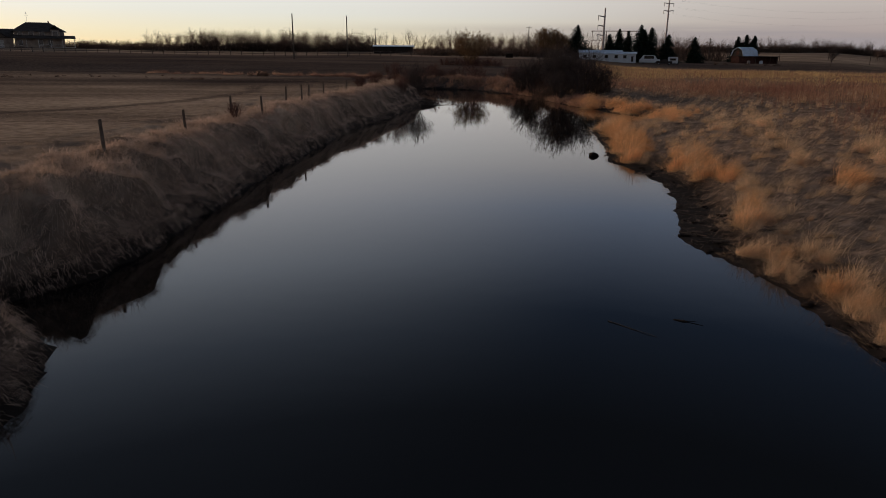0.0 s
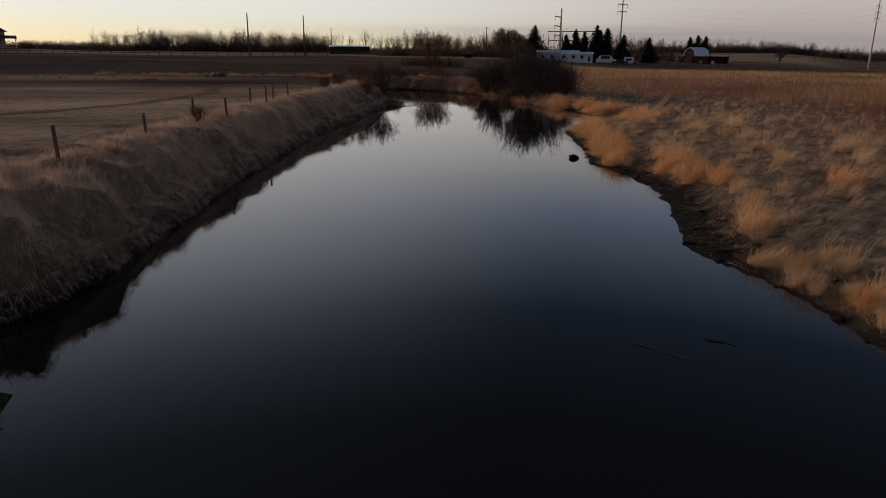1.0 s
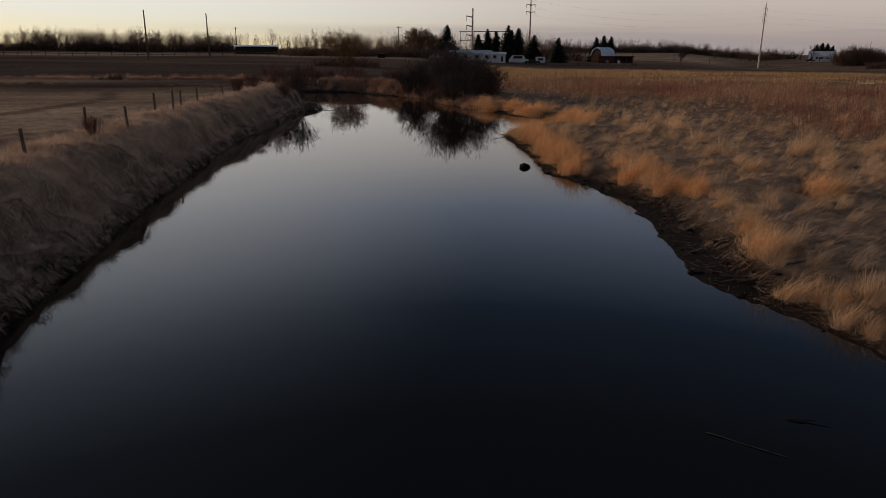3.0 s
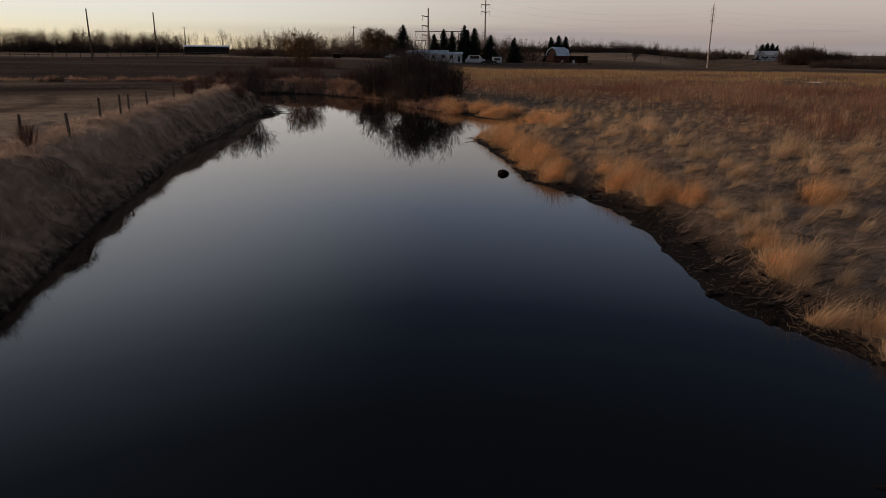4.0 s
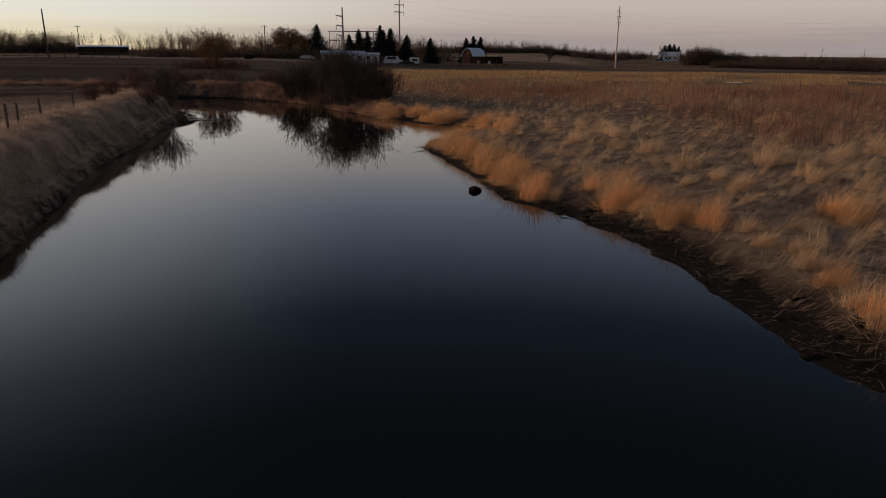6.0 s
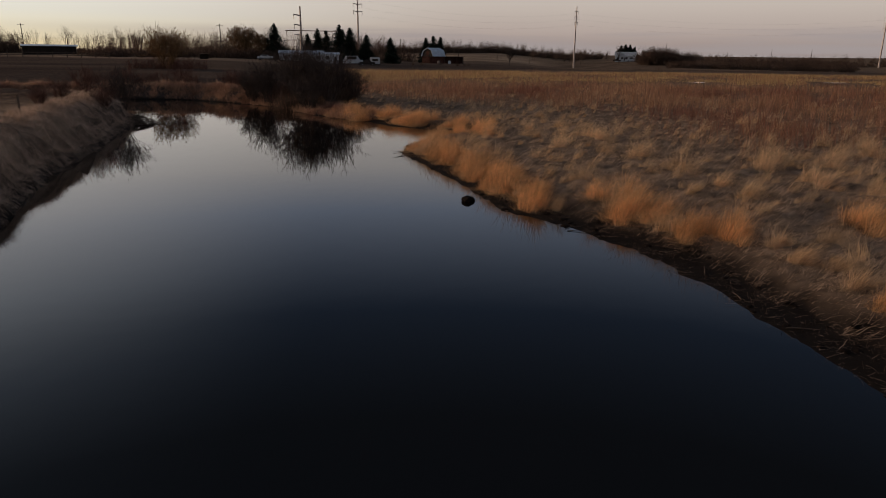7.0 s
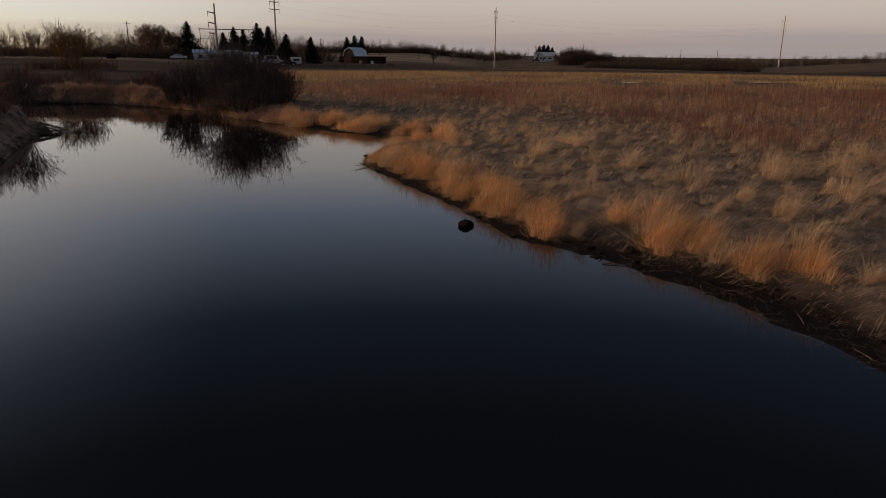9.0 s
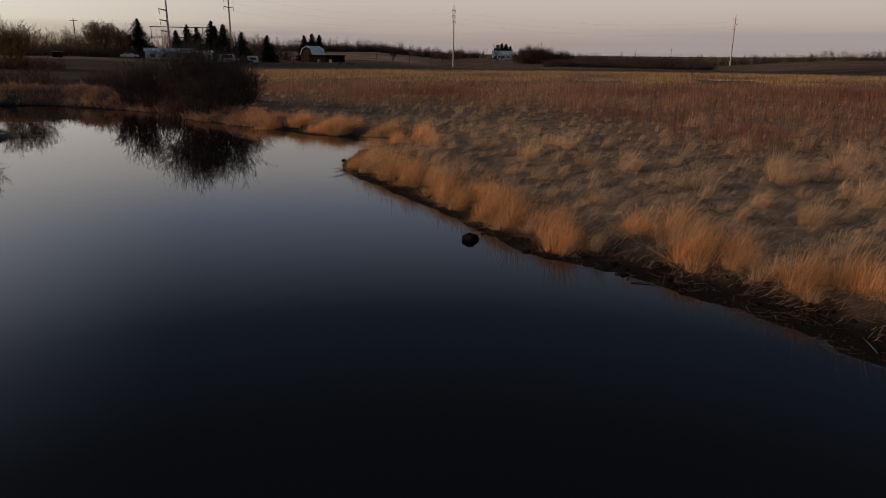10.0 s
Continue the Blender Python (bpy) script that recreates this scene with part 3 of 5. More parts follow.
# uncut weeds along the brink
p, d, w = scatter(1200000, -10, 7, 8, 88, lambda x, y, h, d, w: (w[2] > 0.5) & (d > 0.5) & (d < 3.0) & (RNG.random(len(x)) < np.clip(0.15 + 0.8 * wobble(x, y, 3.1, 35) + 0.4 * wobble(x, y, 1.0, 54), 0, 1)), 15000)
n = len(p)
az = RNG.uniform(0, 6.283, n)
stuff("brink_weeds", blades(p - [0, 0, 0.03], tilted(az, RNG.uniform(0.0, 0.5, n)), tilted(az, RNG.uniform(0.1, 1.4, n)), 0.2 + 0.65 * RNG.random(n) ** 1.8, RNG.uniform(0.005, 0.010, n), 3),
      M_BANK, "thin dead weeds along the brink of the bank")

# stubble along the crest and pasture
p, d, w = scatter(1200000, -26, 5, 8, 88, lambda x, y, h, d, w: (w[2] > 0.6) & (d > 2.4) & (d < 16) & (RNG.random(len(x)) < np.exp(-(d - 2.4) / 4.5) * (0.6 + 0.5 * wobble(x, y, 2.2, 22))), 48000)
n = len(p)
az = RNG.uniform(0, 6.283, n)
tall = 0.08 + 0.26 * np.exp(-(d - 2.4) / 1.2) * RNG.uniform(0.2, 1.2, n)
stuff("pasture_grass", blades(p - [0, 0, 0.02], tilted(az, RNG.uniform(0.2, 0.8, n)), tilted(az, RNG.uniform(0.8, 1.7, n)), tall + RNG.uniform(0, 0.08, n), RNG.uniform(0.008, 0.016, n), 2),
      M_STUBBLE, "short dry tan pasture grass along the bank top")


def wind(x, y):
    """The way the dead grass lies: mostly blown over to the south-east, in swirls."""
    return -0.62 + 0.75 * wobble(x, y, 7.5, 24) + 0.55 * wobble(x, y, 2.4, 25)


# matted straw that the wind has combed on the flood plain
p, d, w = scatter(1600000, 12, 62, 10, 100, lambda x, y, h, d, w: (w[0] > 0.5) & (d > 0.9) & (d < 36) & (RNG.random(len(x)) < (0.70 + 0.40 * wobble(x, y, 1.75, 52)) * np.exp(-np.maximum(np.hypot(x - 17, y - 33) - 9, 0) / 26)), 125000)
n = len(p)
comb = wind(p[:, 0], p[:, 1]) + RNG.normal(0, 0.45, n)
tuss = np.clip(wobble(p[:, 0], p[:, 1], 1.75, 52) + 0.3, 0, 1)
stuff("matted_straw", blades(p - [0, 0, 0.02], tilted(comb, RNG.uniform(0.4, 1.25, n)), tilted(comb + RNG.normal(0, 0.5, n), RNG.uniform(1.3, 2.0, n)), RNG.uniform(0.2, 0.55, n) * (0.6 + 0.8 * tuss), RNG.uniform(0.006, 0.013, n) * (1 + p[:, 1] / 90), 2),
      M_STRAW, "matted pale straw combed flat by the wind")

# taller weeds further off
p, d, w = scatter(2400000, 14, 165, -10, 190, lambda x, y, h, d, w: (w[0] > 0.5) & (d > 12) & (np.hypot(x, y) < 200) & off_pools(x, y) & (np.hypot(x, y) > 34) & (RNG.random(len(x)) < np.clip(0.5 + 0.75 * wobble(x, y, 18, 26) + 0.5 * wobble(x, y, 5, 27), 0.03, 1) * (0.10 + 0.90 * step(44, 66, np.hypot(x, y) + 10 * wobble(x, y, 30, 34))) * step(10, 22, d) * (1 - 0.9 * step(112, 140, np.hypot(x, y)))), 78000)
n = len(p)
az = RNG.uniform(0, 6.283, n)
reach = np.hypot(p[:, 0], p[:, 1])
stuff("marsh_weeds", blades(p - [0, 0, 0.04], tilted(az, RNG.uniform(0.0, 0.25, n)), tilted(az, RNG.uniform(0.05, 0.5, n)), RNG.uniform(0.6, 1.5, n) * (1 + 0.3 * wobble(p[:, 0], p[:, 1], 5, 27)), 0.010 + reach * 0.0002 * RNG.uniform(0.6, 1.4, n), 2),
      M_REED, "upright red-brown marsh weeds")
p, d, w = scatter(2400000, 14, 240, -20, 240, lambda x, y, h, d, w: (w[0] > 0.5) & (d > 10) & (np.hypot(x, y) < 216) & off_pools(x, y) & (np.hypot(x, y) > 40)
                  & (RNG.random(len(x)) < np.clip(0.25 + 0.6 * wobble(x, y, 22, 28), 0, 1) * step(20, 50, d) * 0.34 + 1.0 * step(125, 160, np.hypot(x, y) + 14 * wobble(x, y, 45, 31)) * np.clip(0.6 + 1.1 * wobble(x * 0.7, y, 44, 47), 0.04, 1)), 80000)
n = len(p)
az = RNG.uniform(0, 6.283, n)
reach = np.hypot(p[:, 0], p[:, 1])
stuff("golden_marsh_grass", blades(p - [0, 0, 0.04], tilted(az, RNG.uniform(0.0, 0.35, n)), tilted(az, RNG.uniform(0.3, 1.0, n)), RNG.uniform(0.3, 0.75, n), 0.012 + reach * 0.00025 * RNG.uniform(0.6, 1.4, n), 2),
      M_GOLD, "golden dry grass covering the wide marsh")

# tussocks of paler grass, blown over by the wind
p, d, w = scatter(60000, 14, 84, 4, 118, lambda x, y, h, d, w: (w[0] > 0.5) & (d > 2.6) & (d < 62) & (RNG.random(len(x)) < np.clip(0.5 + 0.7 * wobble(x, y, 8, 33), 0.05, 1) * np.exp(-np.maximum(np.hypot(x - 20, y - 38) - 14, 0) / 40)), 1500)
m = len(p)
per = 54
size = 0.32 + 0.85 * RNG.random(m) ** 1.8
way = wind(p[:, 0], p[:, 1]) + RNG.normal(0, 0.35, m)
c = np.repeat(np.arange(m), per)
n = m * per
ang, rad = RNG.uniform(0, 6.283, n), np.sqrt(RNG.random(n)) * 0.30 * size[c]
base = p[c] + np.stack([np.cos(ang) * rad, np.sin(ang) * rad * 0.8, np.full(n, -0.06)], -1)
stuff("grass_tussocks", blades(base, tilted(way[c] + RNG.normal(0, 0.7, n), RNG.uniform(0.0, 0.6, n)), tilted(way[c] + RNG.normal(0, 0.45, n), RNG.uniform(0.8, 1.8, n)), size[c] * RNG.uniform(0.45, 1.2, n), RNG.uniform(0.006, 0.012, n) * (1 + p[c, 1] / 90), 2),
      M_TAN, "low tan tussocks bent over by the wind")

# reeds at the foot of the far bank
p, d, w = scatter(1600000, -40, 32, 74, 128, lambda x, y, h, d, w: (w[2] < 0.3) & (d > 0.05) & (d < 3.4) & (y > 76) & (RNG.random(len(x)) < np.clip(0.45 + 0.9 * wobble(x, y, 4.5, 29), 0.05, 1)), 36000)
n = len(p)
down, steep = slope_dir(p)
az = RNG.uniform(0, 6.283, n)
stuff("far_bank_reeds", blades(p - [0, 0, 0.04], tilted(az, RNG.uniform(0.0, 0.3, n)) + down * 0.2, tilted(az, RNG.uniform(0.5, 1.3, n)) + down * 0.9 - rise(n) * 0.4, RNG.uniform(0.4, 1.1, n) * (0.8 + 0.5 * wobble(p[:, 0], p[:, 1], 3.5, 36)), RNG.uniform(0.02, 0.045, n), 2),
      M_FARREED, "drooping red-brown reeds along the far bank")

# broken straws washed up on the mud
p, d, w = scatter(400000, 12, 30, 9, 66, lambda x, y, h, d, w: (w[0] > 0.6) & (d > -0.12) & (d < 2.2) & (RNG.random(len(x)) < np.clip(0.25 + 0.7 * wobble(x, y, 2.6, 30) + 0.5 * wobble(x, y, 0.8, 55), 0, 1)), 6500)
n = len(p)
az = RNG.uniform(0, 6.283, n)
p[:, 2] = np.maximum(p[:, 2], 0.0)
stuff("washed_up_straw", blades(p + [0, 0, 0.012], tilted(az, RNG.uniform(1.25, 1.55, n)), tilted(az + RNG.normal(0, 0.5, n), RNG.uniform(1.5, 1.7, n)), 0.05 + 0.5 * RNG.random(n) ** 3.2, RNG.uniform(0.006, 0.015, n), 2),
      M_STRAW, "broken straws lying on the dark mud")


# broken stalks left standing on the mud
p, d, w = scatter(400000, 12, 30, 9, 66, lambda x, y, h, d, w: (w[0] > 0.6) & (d > 0.1) & (d < 2.3) & (RNG.random(len(x)) < np.clip(0.2 + 0.8 * wobble(x, y, 1.1, 56), 0, 1)), 5000)
n = len(p)
az = RNG.uniform(0, 6.283, n)
stuff("broken_stalks", blades(p - [0, 0, 0.02], tilted(az, RNG.uniform(0.1, 0.9, n)), tilted(az, RNG.uniform(0.4, 1.5, n)), RNG.uniform(0.06, 0.24, n), RNG.uniform(0.007, 0.014, n), 2),
      M_SEDGE, "short broken dark stalks on the mud")


def clods(count):
    """Small trodden lumps of mud along the shelf."""
    p, d, w = scatter(60000, 12, 24, 10, 60, lambda x, y, h, d, w: (w[0] > 0.6) & (d > -0.05) & (d < 1.7) & (RNG.random(len(x)) < np.clip(0.3 + 0.7 * wobble(x, y, 2.2, 57), 0, 1)), count)
    bm = bmesh.new()
    bmesh.ops.create_icosphere(bm, subdivisions=2, radius=1.0)
    ball = np.array([v.co for v in bm.verts])
    face = np.array([[v.index for v in f.verts] for f in bm.faces])
    bm.free()
    n, m = len(p), len(ball)
    size = 0.03 + 0.09 * RNG.random(n) ** 2.0
    rough = 1 + 0.25 * RNG.normal(0, 1, (n, m)).clip(-1.2, 1.2)
    v = ball[None] * rough[..., None] * (size[:, None] * np.stack([RNG.uniform(0.8, 1.6, n), RNG.uniform(0.8, 1.6, n), RNG.uniform(0.35, 0.7, n)], -1))[:, None]
    v = v + (p * [1, 1, 0] + np.stack([np.zeros(n), np.zeros(n), np.maximum(p[:, 2], 0)], -1))[:, None]
    return v.reshape(-1, 3), None, (face[None] + (np.arange(n) * m)[:, None, None]).reshape(-1, 3)


stuff("mud_lumps", clods(260), M_MUD, "small dark lumps of trodden mud along the shore", "mud")


# big clumps
def tuft_mesh(seed, count, tall, bunches=11, spread=0.34):
    """A tangled clump: feathery bunches swept over towards +x, with a skirt of matted straws round the foot."""
    rng = np.random.default_rng(seed)
    sets = []
    for k in range(bunches):
        n = count * 4 // 5 // bunches
        cx, cy = (0, 0) if k == 0 else rng.normal(0, spread, 2)
        high = tall * (1.0 if k == 0 else rng.uniform(0.35, 0.95))
        way, lean = rng.normal(0, 0.4), rng.uniform(0.15, 1.1)
        ang, rad = rng.uniform(0, 6.283, n), np.sqrt(rng.random(n))
        base = np.stack([cx + np.cos(ang) * rad * 0.2, cy + np.sin(ang) * rad * 0.2, np.full(n, -0.08)], -1)
        out = np.stack([np.cos(ang), np.sin(ang), np.zeros(n)], -1) * rad[:, None]
        bias = np.array([math.cos(way), math.sin(way), 0.0]) * lean
        j = rng.normal(0, 0.20, (n, 3))
        start = np.tile([0, 0, 1.0], (n, 1)) + out * 0.2 + bias * rng.uniform(0.1, 0.6, (n, 1)) + j
        end = np.tile([0, 0, 0.6], (n, 1)) + out * rng.uniform(0.0, 0.6, (n, 1)) + bias * rng.uniform(0.5, 1.7, (n, 1)) + rng.normal(0, 0.4, (n, 3))
        droop = rng.random(n) < 0.3
        end[droop] += out[droop] * 1.2 - [0.2, 0, 1.8]
        length = high * (0.25 + 0.85 * rng.random(n) ** 0.8)
        sets.append(blades(base, start, end, length, rng.uniform(0.0045, 0.009, n), 3))
    n = count // 5
    ang, rad = rng.uniform(0, 6.283, n), np.sqrt(rng.random(n)) * 0.8
    base = np.stack([np.cos(ang) * rad, np.sin(ang) * rad, np.full(n, -0.04)], -1)
    flat = ang + rng.normal(0, 0.9, n)
    sets.append(blades(base, tilted(flat, rng.uniform(0.4, 1.2, n)), tilted(flat + rng.normal(0, 0.6, n), rng.uniform(1.4, 2.2, n)), tall * rng.uniform(0.15, 0.5, n), rng.uniform(0.005, 0.010, n), 2))
    return mesh_np("clump", *joined(*sets))


CLUMPS = {"orange": ([tuft_mesh(100 + k, 1150, 1.4, 8, 0.28) for k in range(7)], M_ORANGE, "tall clump of dry orange grass on the river bank", "orange grass clumps on the river bank"),
          "tan": ([tuft_mesh(120 + k, 700, 1.35, 4, 0.2) for k in range(6)], M_TAN, "clump of tan dry grass bent by the wind", "tan grass clumps on the plain"),
          "reed": ([tuft_mesh(140 + k, 260, 1.3) for k in range(4)], M_FARREED, "drooping clump of red-brown reeds on the far bank", "reed clumps along the bend"),
          "sedge": ([tuft_mesh(150, 500, 0.8)], M_SEDGE, "low blackened clump of sedge among the straw", "")}
for forms, mat, _, _ in CLUMPS.values():
    for me in forms:
        me.materials.append(mat)
tuft_rng = np.random.default_rng(5)


def tuft(x, y, size, wide=1.0, sort="orange"):
    forms, _, label, group = CLUMPS[sort]
    ob = thing("grass_tuft", x, y, ground_z(x, y), 0, label, "grass clump", group)
    leaf = new("clump", forms[int(tuft_rng.integers(len(forms)))])
    leaf.parent = ob
    ob.matrix_world = pose(x, y, ground_z(x, y), 0, 0, tuft_rng.normal(-34, 28)) @ Matrix.Diagonal((size * wide, size * wide, size, 1))
    return ob


def from_shore(x, y):
    return float(shore(np.array([x]), np.array([y]))[0][0])


# a thick orange fringe on the point, then a gap, then tan and orange clumps standing back from the mud
for y0, y1, near, far, gap, low, high, tans in ((57.0, 38.8, 0.8, 2.2, 0.55, 0.8, 1.25, 0.10), (37.4, 32.0, 1.7, 3.0, 0.7, 0.7, 1.15, 0.3), (31.0, 22.5, 2.0, 3.6, 1.0, 0.6, 1.0, 0.6), (22.0, 8.0, 0.6, 1.9, 0.38, 0.55, 0.9, 0.75)):
    y = y0
    bank = np.array(RIGHT_BANK[:16])
    while y > y1:
        x = float(np.interp(y, bank[:, 1], bank[:, 0])) + tuft_rng.uniform(near, far)
        if from_shore(x, y) > 0.4:
            tuft(x, y, tuft_rng.uniform(low, high), tuft_rng.uniform(0.85, 1.35), "tan" if tuft_rng.random() < tans else "orange")
        y -= gap * tuft_rng.uniform(0.5, 1.5)
for x, y, s in ((18.4, 38.9, 1.0), (19.0, 38.0, 1.15), (17.6, 36.5, 1.0), (17.8, 33.6, 1.0), (22.6, 30.6, 1.3), (23.3, 31.4, 1.1), (20.2, 57.4, 1.1), (21.2, 57.9, 0.9), (26.1, 60.3, 1.35), (25.3, 61.0, 1.1), (25.8, 58.5, 1.0),
                (26.9, 71.7, 1.1), (23.9, 76.5, 1.3), (26.2, 75.2, 1.2), (27.9, 72.9, 1.1), (25.2, 64.0, 1.2), (28.4, 62.4, 1.2)):
    tuft(x, y, s, 1.1, "orange")
for x, y, s in ((15.9, 24.8, 0.85), (25.9, 50.8, 1.1), (27.1, 45.6, 1.25), (25.9, 41.3, 1.35), (30.5, 40.4, 1.3), (35.2, 39.7, 1.2), (27.8, 35.9, 1.2), (23.3, 35.6, 1.15), (26.9, 47.8, 1.0), (30.3, 59.7, 1.1), (39.7, 40.9, 1.2), (27.2, 51.9, 1.1), (29.6, 51.5, 1.0),
                (31.4, 40.4, 1.1), (32.3, 38.1, 1.1), (20.3, 42.0, 1.0), (24.6, 38.2, 1.0), (37.3, 39.0, 1.1), (27.7, 55.3, 1.0)):
    tuft(x, y, s, 1.1, "tan")
for _ in range(70):
    x, y = tuft_rng.uniform(18, 54), tuft_rng.uniform(18, 76)
    if from_shore(x, y) > 4.0:
        tuft(x, y, tuft_rng.uniform(0.55, 1.05), tuft_rng.uniform(0.75, 1.2), "tan")
for k in range(28):
    a, b = np.array(RIGHT_BANK[17 + k % 6]), np.array(RIGHT_BANK[18 + k % 6])
    q = a + (b - a) * tuft_rng.random() + [tuft_rng.uniform(1.0, 3.2), tuft_rng.uniform(-0.4, 0.4)]
    if from_shore(q[0], q[1]) > 0.8:
        tuft(q[0], q[1], tuft_rng.uniform(0.8, 1.2), tuft_rng.uniform(0.9, 1.4))
# reed clumps hang over the water round the outside of the bend
bend = np.array([RIGHT_BANK[-1]] + FAR_BANK[:5])
for a, b in zip(bend[:-1], bend[1:]):
    seg = float(np.hypot(*(b - a)))
    nrm = np.array([b[1] - a[1], a[0] - b[0]]) / seg
    for k in range(int(seg / 0.9)):
        q = a + (b - a) * tuft_rng.random() + nrm * tuft_rng.uniform(0.3, 2.6)
        if from_shore(q[0], q[1]) > 0.15:
            tuft(q[0], q[1], tuft_rng.uniform(0.7, 1.15), tuft_rng.uniform(1.0, 1.7), "reed")
tuft(22.4, 31.2, 1.0, 0.9, "sedge")
tuft(17.9, 38.2, 0.7, 1.0, "sedge")


# ---- shrubs and trees ----
def ribbons(p0, p1, r0, r1, rng):
    """Flat tapered limbs for what stands far off."""
    n = len(p0)
    a = rng.uniform(0, 6.283, n)
    side = np.stack([np.cos(a), np.sin(a), rng.normal(0, 0.4, n)], -1)
    side = unit(side - (side * unit(p1 - p0)).sum(1, keepdims=True) * unit(p1 - p0))
    verts = np.stack([p0 - side * r0[:, None], p0 + side * r0[:, None], p1 + side * r1[:, None], p1 - side * r1[:, None]], 1).reshape(-1, 3)
    return verts, np.arange(n * 4).reshape(-1, 4)


def shrub(name, x, y, height, spread, seed, mat, label, stems=14, depth=3, kids=2, r=0.03, trunk=0.0, wild=0.5, category="shrub", group="", up=0.6, fine=0.012, dome=0.0):
    rng = np.random.default_rng(seed)
    ob = thing(name, x, y, ground_z(x, y), 0, label, category, group)
    p0, p1, r0, r1 = branching(rng, height, spread, stems, depth, kids, trunk, up, r, wild)
    if dome:
        # a clipped, rounded outline
        for p in (p0, p1):
            q = np.sqrt((p[:, 0] / dome) ** 2 + (p[:, 1] / dome) ** 2 + (np.maximum(p[:, 2] - height * 0.45, 0) / (height * 0.55)) ** 2)
            q = q * (1 + 0.13 * np.sin(p[:, 0] * 1.7 + 2 * p[:, 2]) + 0.12 * np.sin(p[:, 1] * 2.3 + p[:, 2]))
            k = np.where(q > 0.65, (0.65 + 0.45 * (1 - np.exp(-(q - 0.65) / 0.45))) / np.maximum(q, 0.01), 1.0)
            p[:, :2] *= k[:, None]
            p[:, 2] = np.where(p[:, 2] > height * 0.45, height * 0.45 + (p[:, 2] - height * 0.45) * k, p[:, 2])
    if trunk > 0:
        part("trunk", mesh_np("trunk", *limbs(p0[:1], p1[:1], r0[:1], r1[:1], 8)), M_BARK, ob)
        part("crown", mesh_np("crown", *ribbons(p0[1:], p1[1:], r0[1:] + fine, r1[1:] + fine, rng)), mat, ob)
    else:
        part("crown", mesh_np("crown", *ribbons(p0, p1, r0 + fine, r1 + fine, rng)), mat, ob)
    return ob


for k, (x, y, h, s) in enumerate(((23.4, 91.0, 5.8, 0.5), (25.6, 89.0, 5.2, 0.55), (24.4, 95.0, 5.7, 0.5), (27.6, 92.5, 4.6, 0.65), (22.9, 87.4, 3.6, 0.6), (30.0, 93.5, 3.4, 0.7), (21.6, 97.5, 4.6, 0.5), (20.6, 101.0, 3.6, 0.6))):
    shrub("willow_shrub", x, y, h, s, 40 + k, M_TWIG, "leafless dark willow shrub at the water's edge", 40, 4, 2, 0.045, fine=0.007, group="willow shrubs by the bend", wild=0.46)
for k, (x, y, h, s) in enumerate(((15.0, 116.0, 3.2, 0.8), (9.0, 118.5, 2.4, 0.9), (2.6, 84.0, 2.4, 0.8), (3.6, 79.5, 2.0, 0.9), (0.6, 76.5, 1.6, 0.9), (-5.6, 40.5, 1.1, 0.5), (-0.6, 71.0, 1.3, 0.9), (5.2, 85.5, 3.6, 0.6), (4.9, 84.2, 3.9, 0.7))):
    shrub("bare_shrub", x, y, h, s, 60 + k, M_TWIG if 84 < y < 90 else M_TWIG_RED, "leafless red-brown shrub on the bank", 30, 3, 2, 0.018, fine=0.008 if 84 < y < 90 else 0.002 if y < 50 else 0.006, group="bare shrubs on the banks")


wood_rng = np.random.default_rng(31)
TREE_FORMS = [branching(np.random.default_rng(300 + k), 1.0, 0.45 + 0.08 * (k % 3), 5 + k % 2, 3, 2, 0.16, 1.1, 0.009, 0.5) for k in range(8)]
BUSH_FORMS = [branching(np.random.default_rng(330 + k), 1.0, 0.8, 11, 2, 2, 0.0, 0.9, 0.022, 0.5) for k in range(4)]

FAR_BUSH = [branching(np.random.default_rng(350 + k), 1.0, 0.95, 7, 2, 2, 0.0, 0.5, 0.014, 0.75) for k in range(7)]


def woods(name, rows, mat, label, forms, extra=0.012):
    """Rows of (x0, y0, x1, y1, depth, count, least height, most height), all in one mesh."""
    sets, spots = [], []
    for x0, y0, x1, y1, deep, count, lo, hi in rows:
        nx, ny = -(y1 - y0), x1 - x0
        ln = math.hypot(nx, ny)
        for _ in range(count):
            t, o = wood_rng.random(), wood_rng.uniform(-0.5, 0.5) * deep
            spots.append((x0 + (x1 - x0) * t + nx / ln * o, y0 + (y1 - y0) * t + ny / ln * o, wood_rng.uniform(lo, hi)))
    spots = np.array(spots)
    floor_z = land(spots[:, 0], spots[:, 1])[0]
    for (x, y, s), z in zip(spots, floor_z):
        p0, p1, r0, r1 = forms[int(wood_rng.integers(len(forms)))]
        a = wood_rng.uniform(0, 6.283)
        turn = np.array([[math.cos(a), -math.sin(a), 0], [math.sin(a), math.cos(a), 0], [0, 0, 1]]) * s
        at = np.array([x, y, z - 0.2])
        v, q = ribbons(p0 @ turn.T + at, p1 @ turn.T + at, r0 * s * 0.8 + extra, r1 * s * 0.8 + extra * 0.3, wood_rng)
        sets.append((v, q, None))
    return stuff(name, joined(*sets), mat, label, "trees")


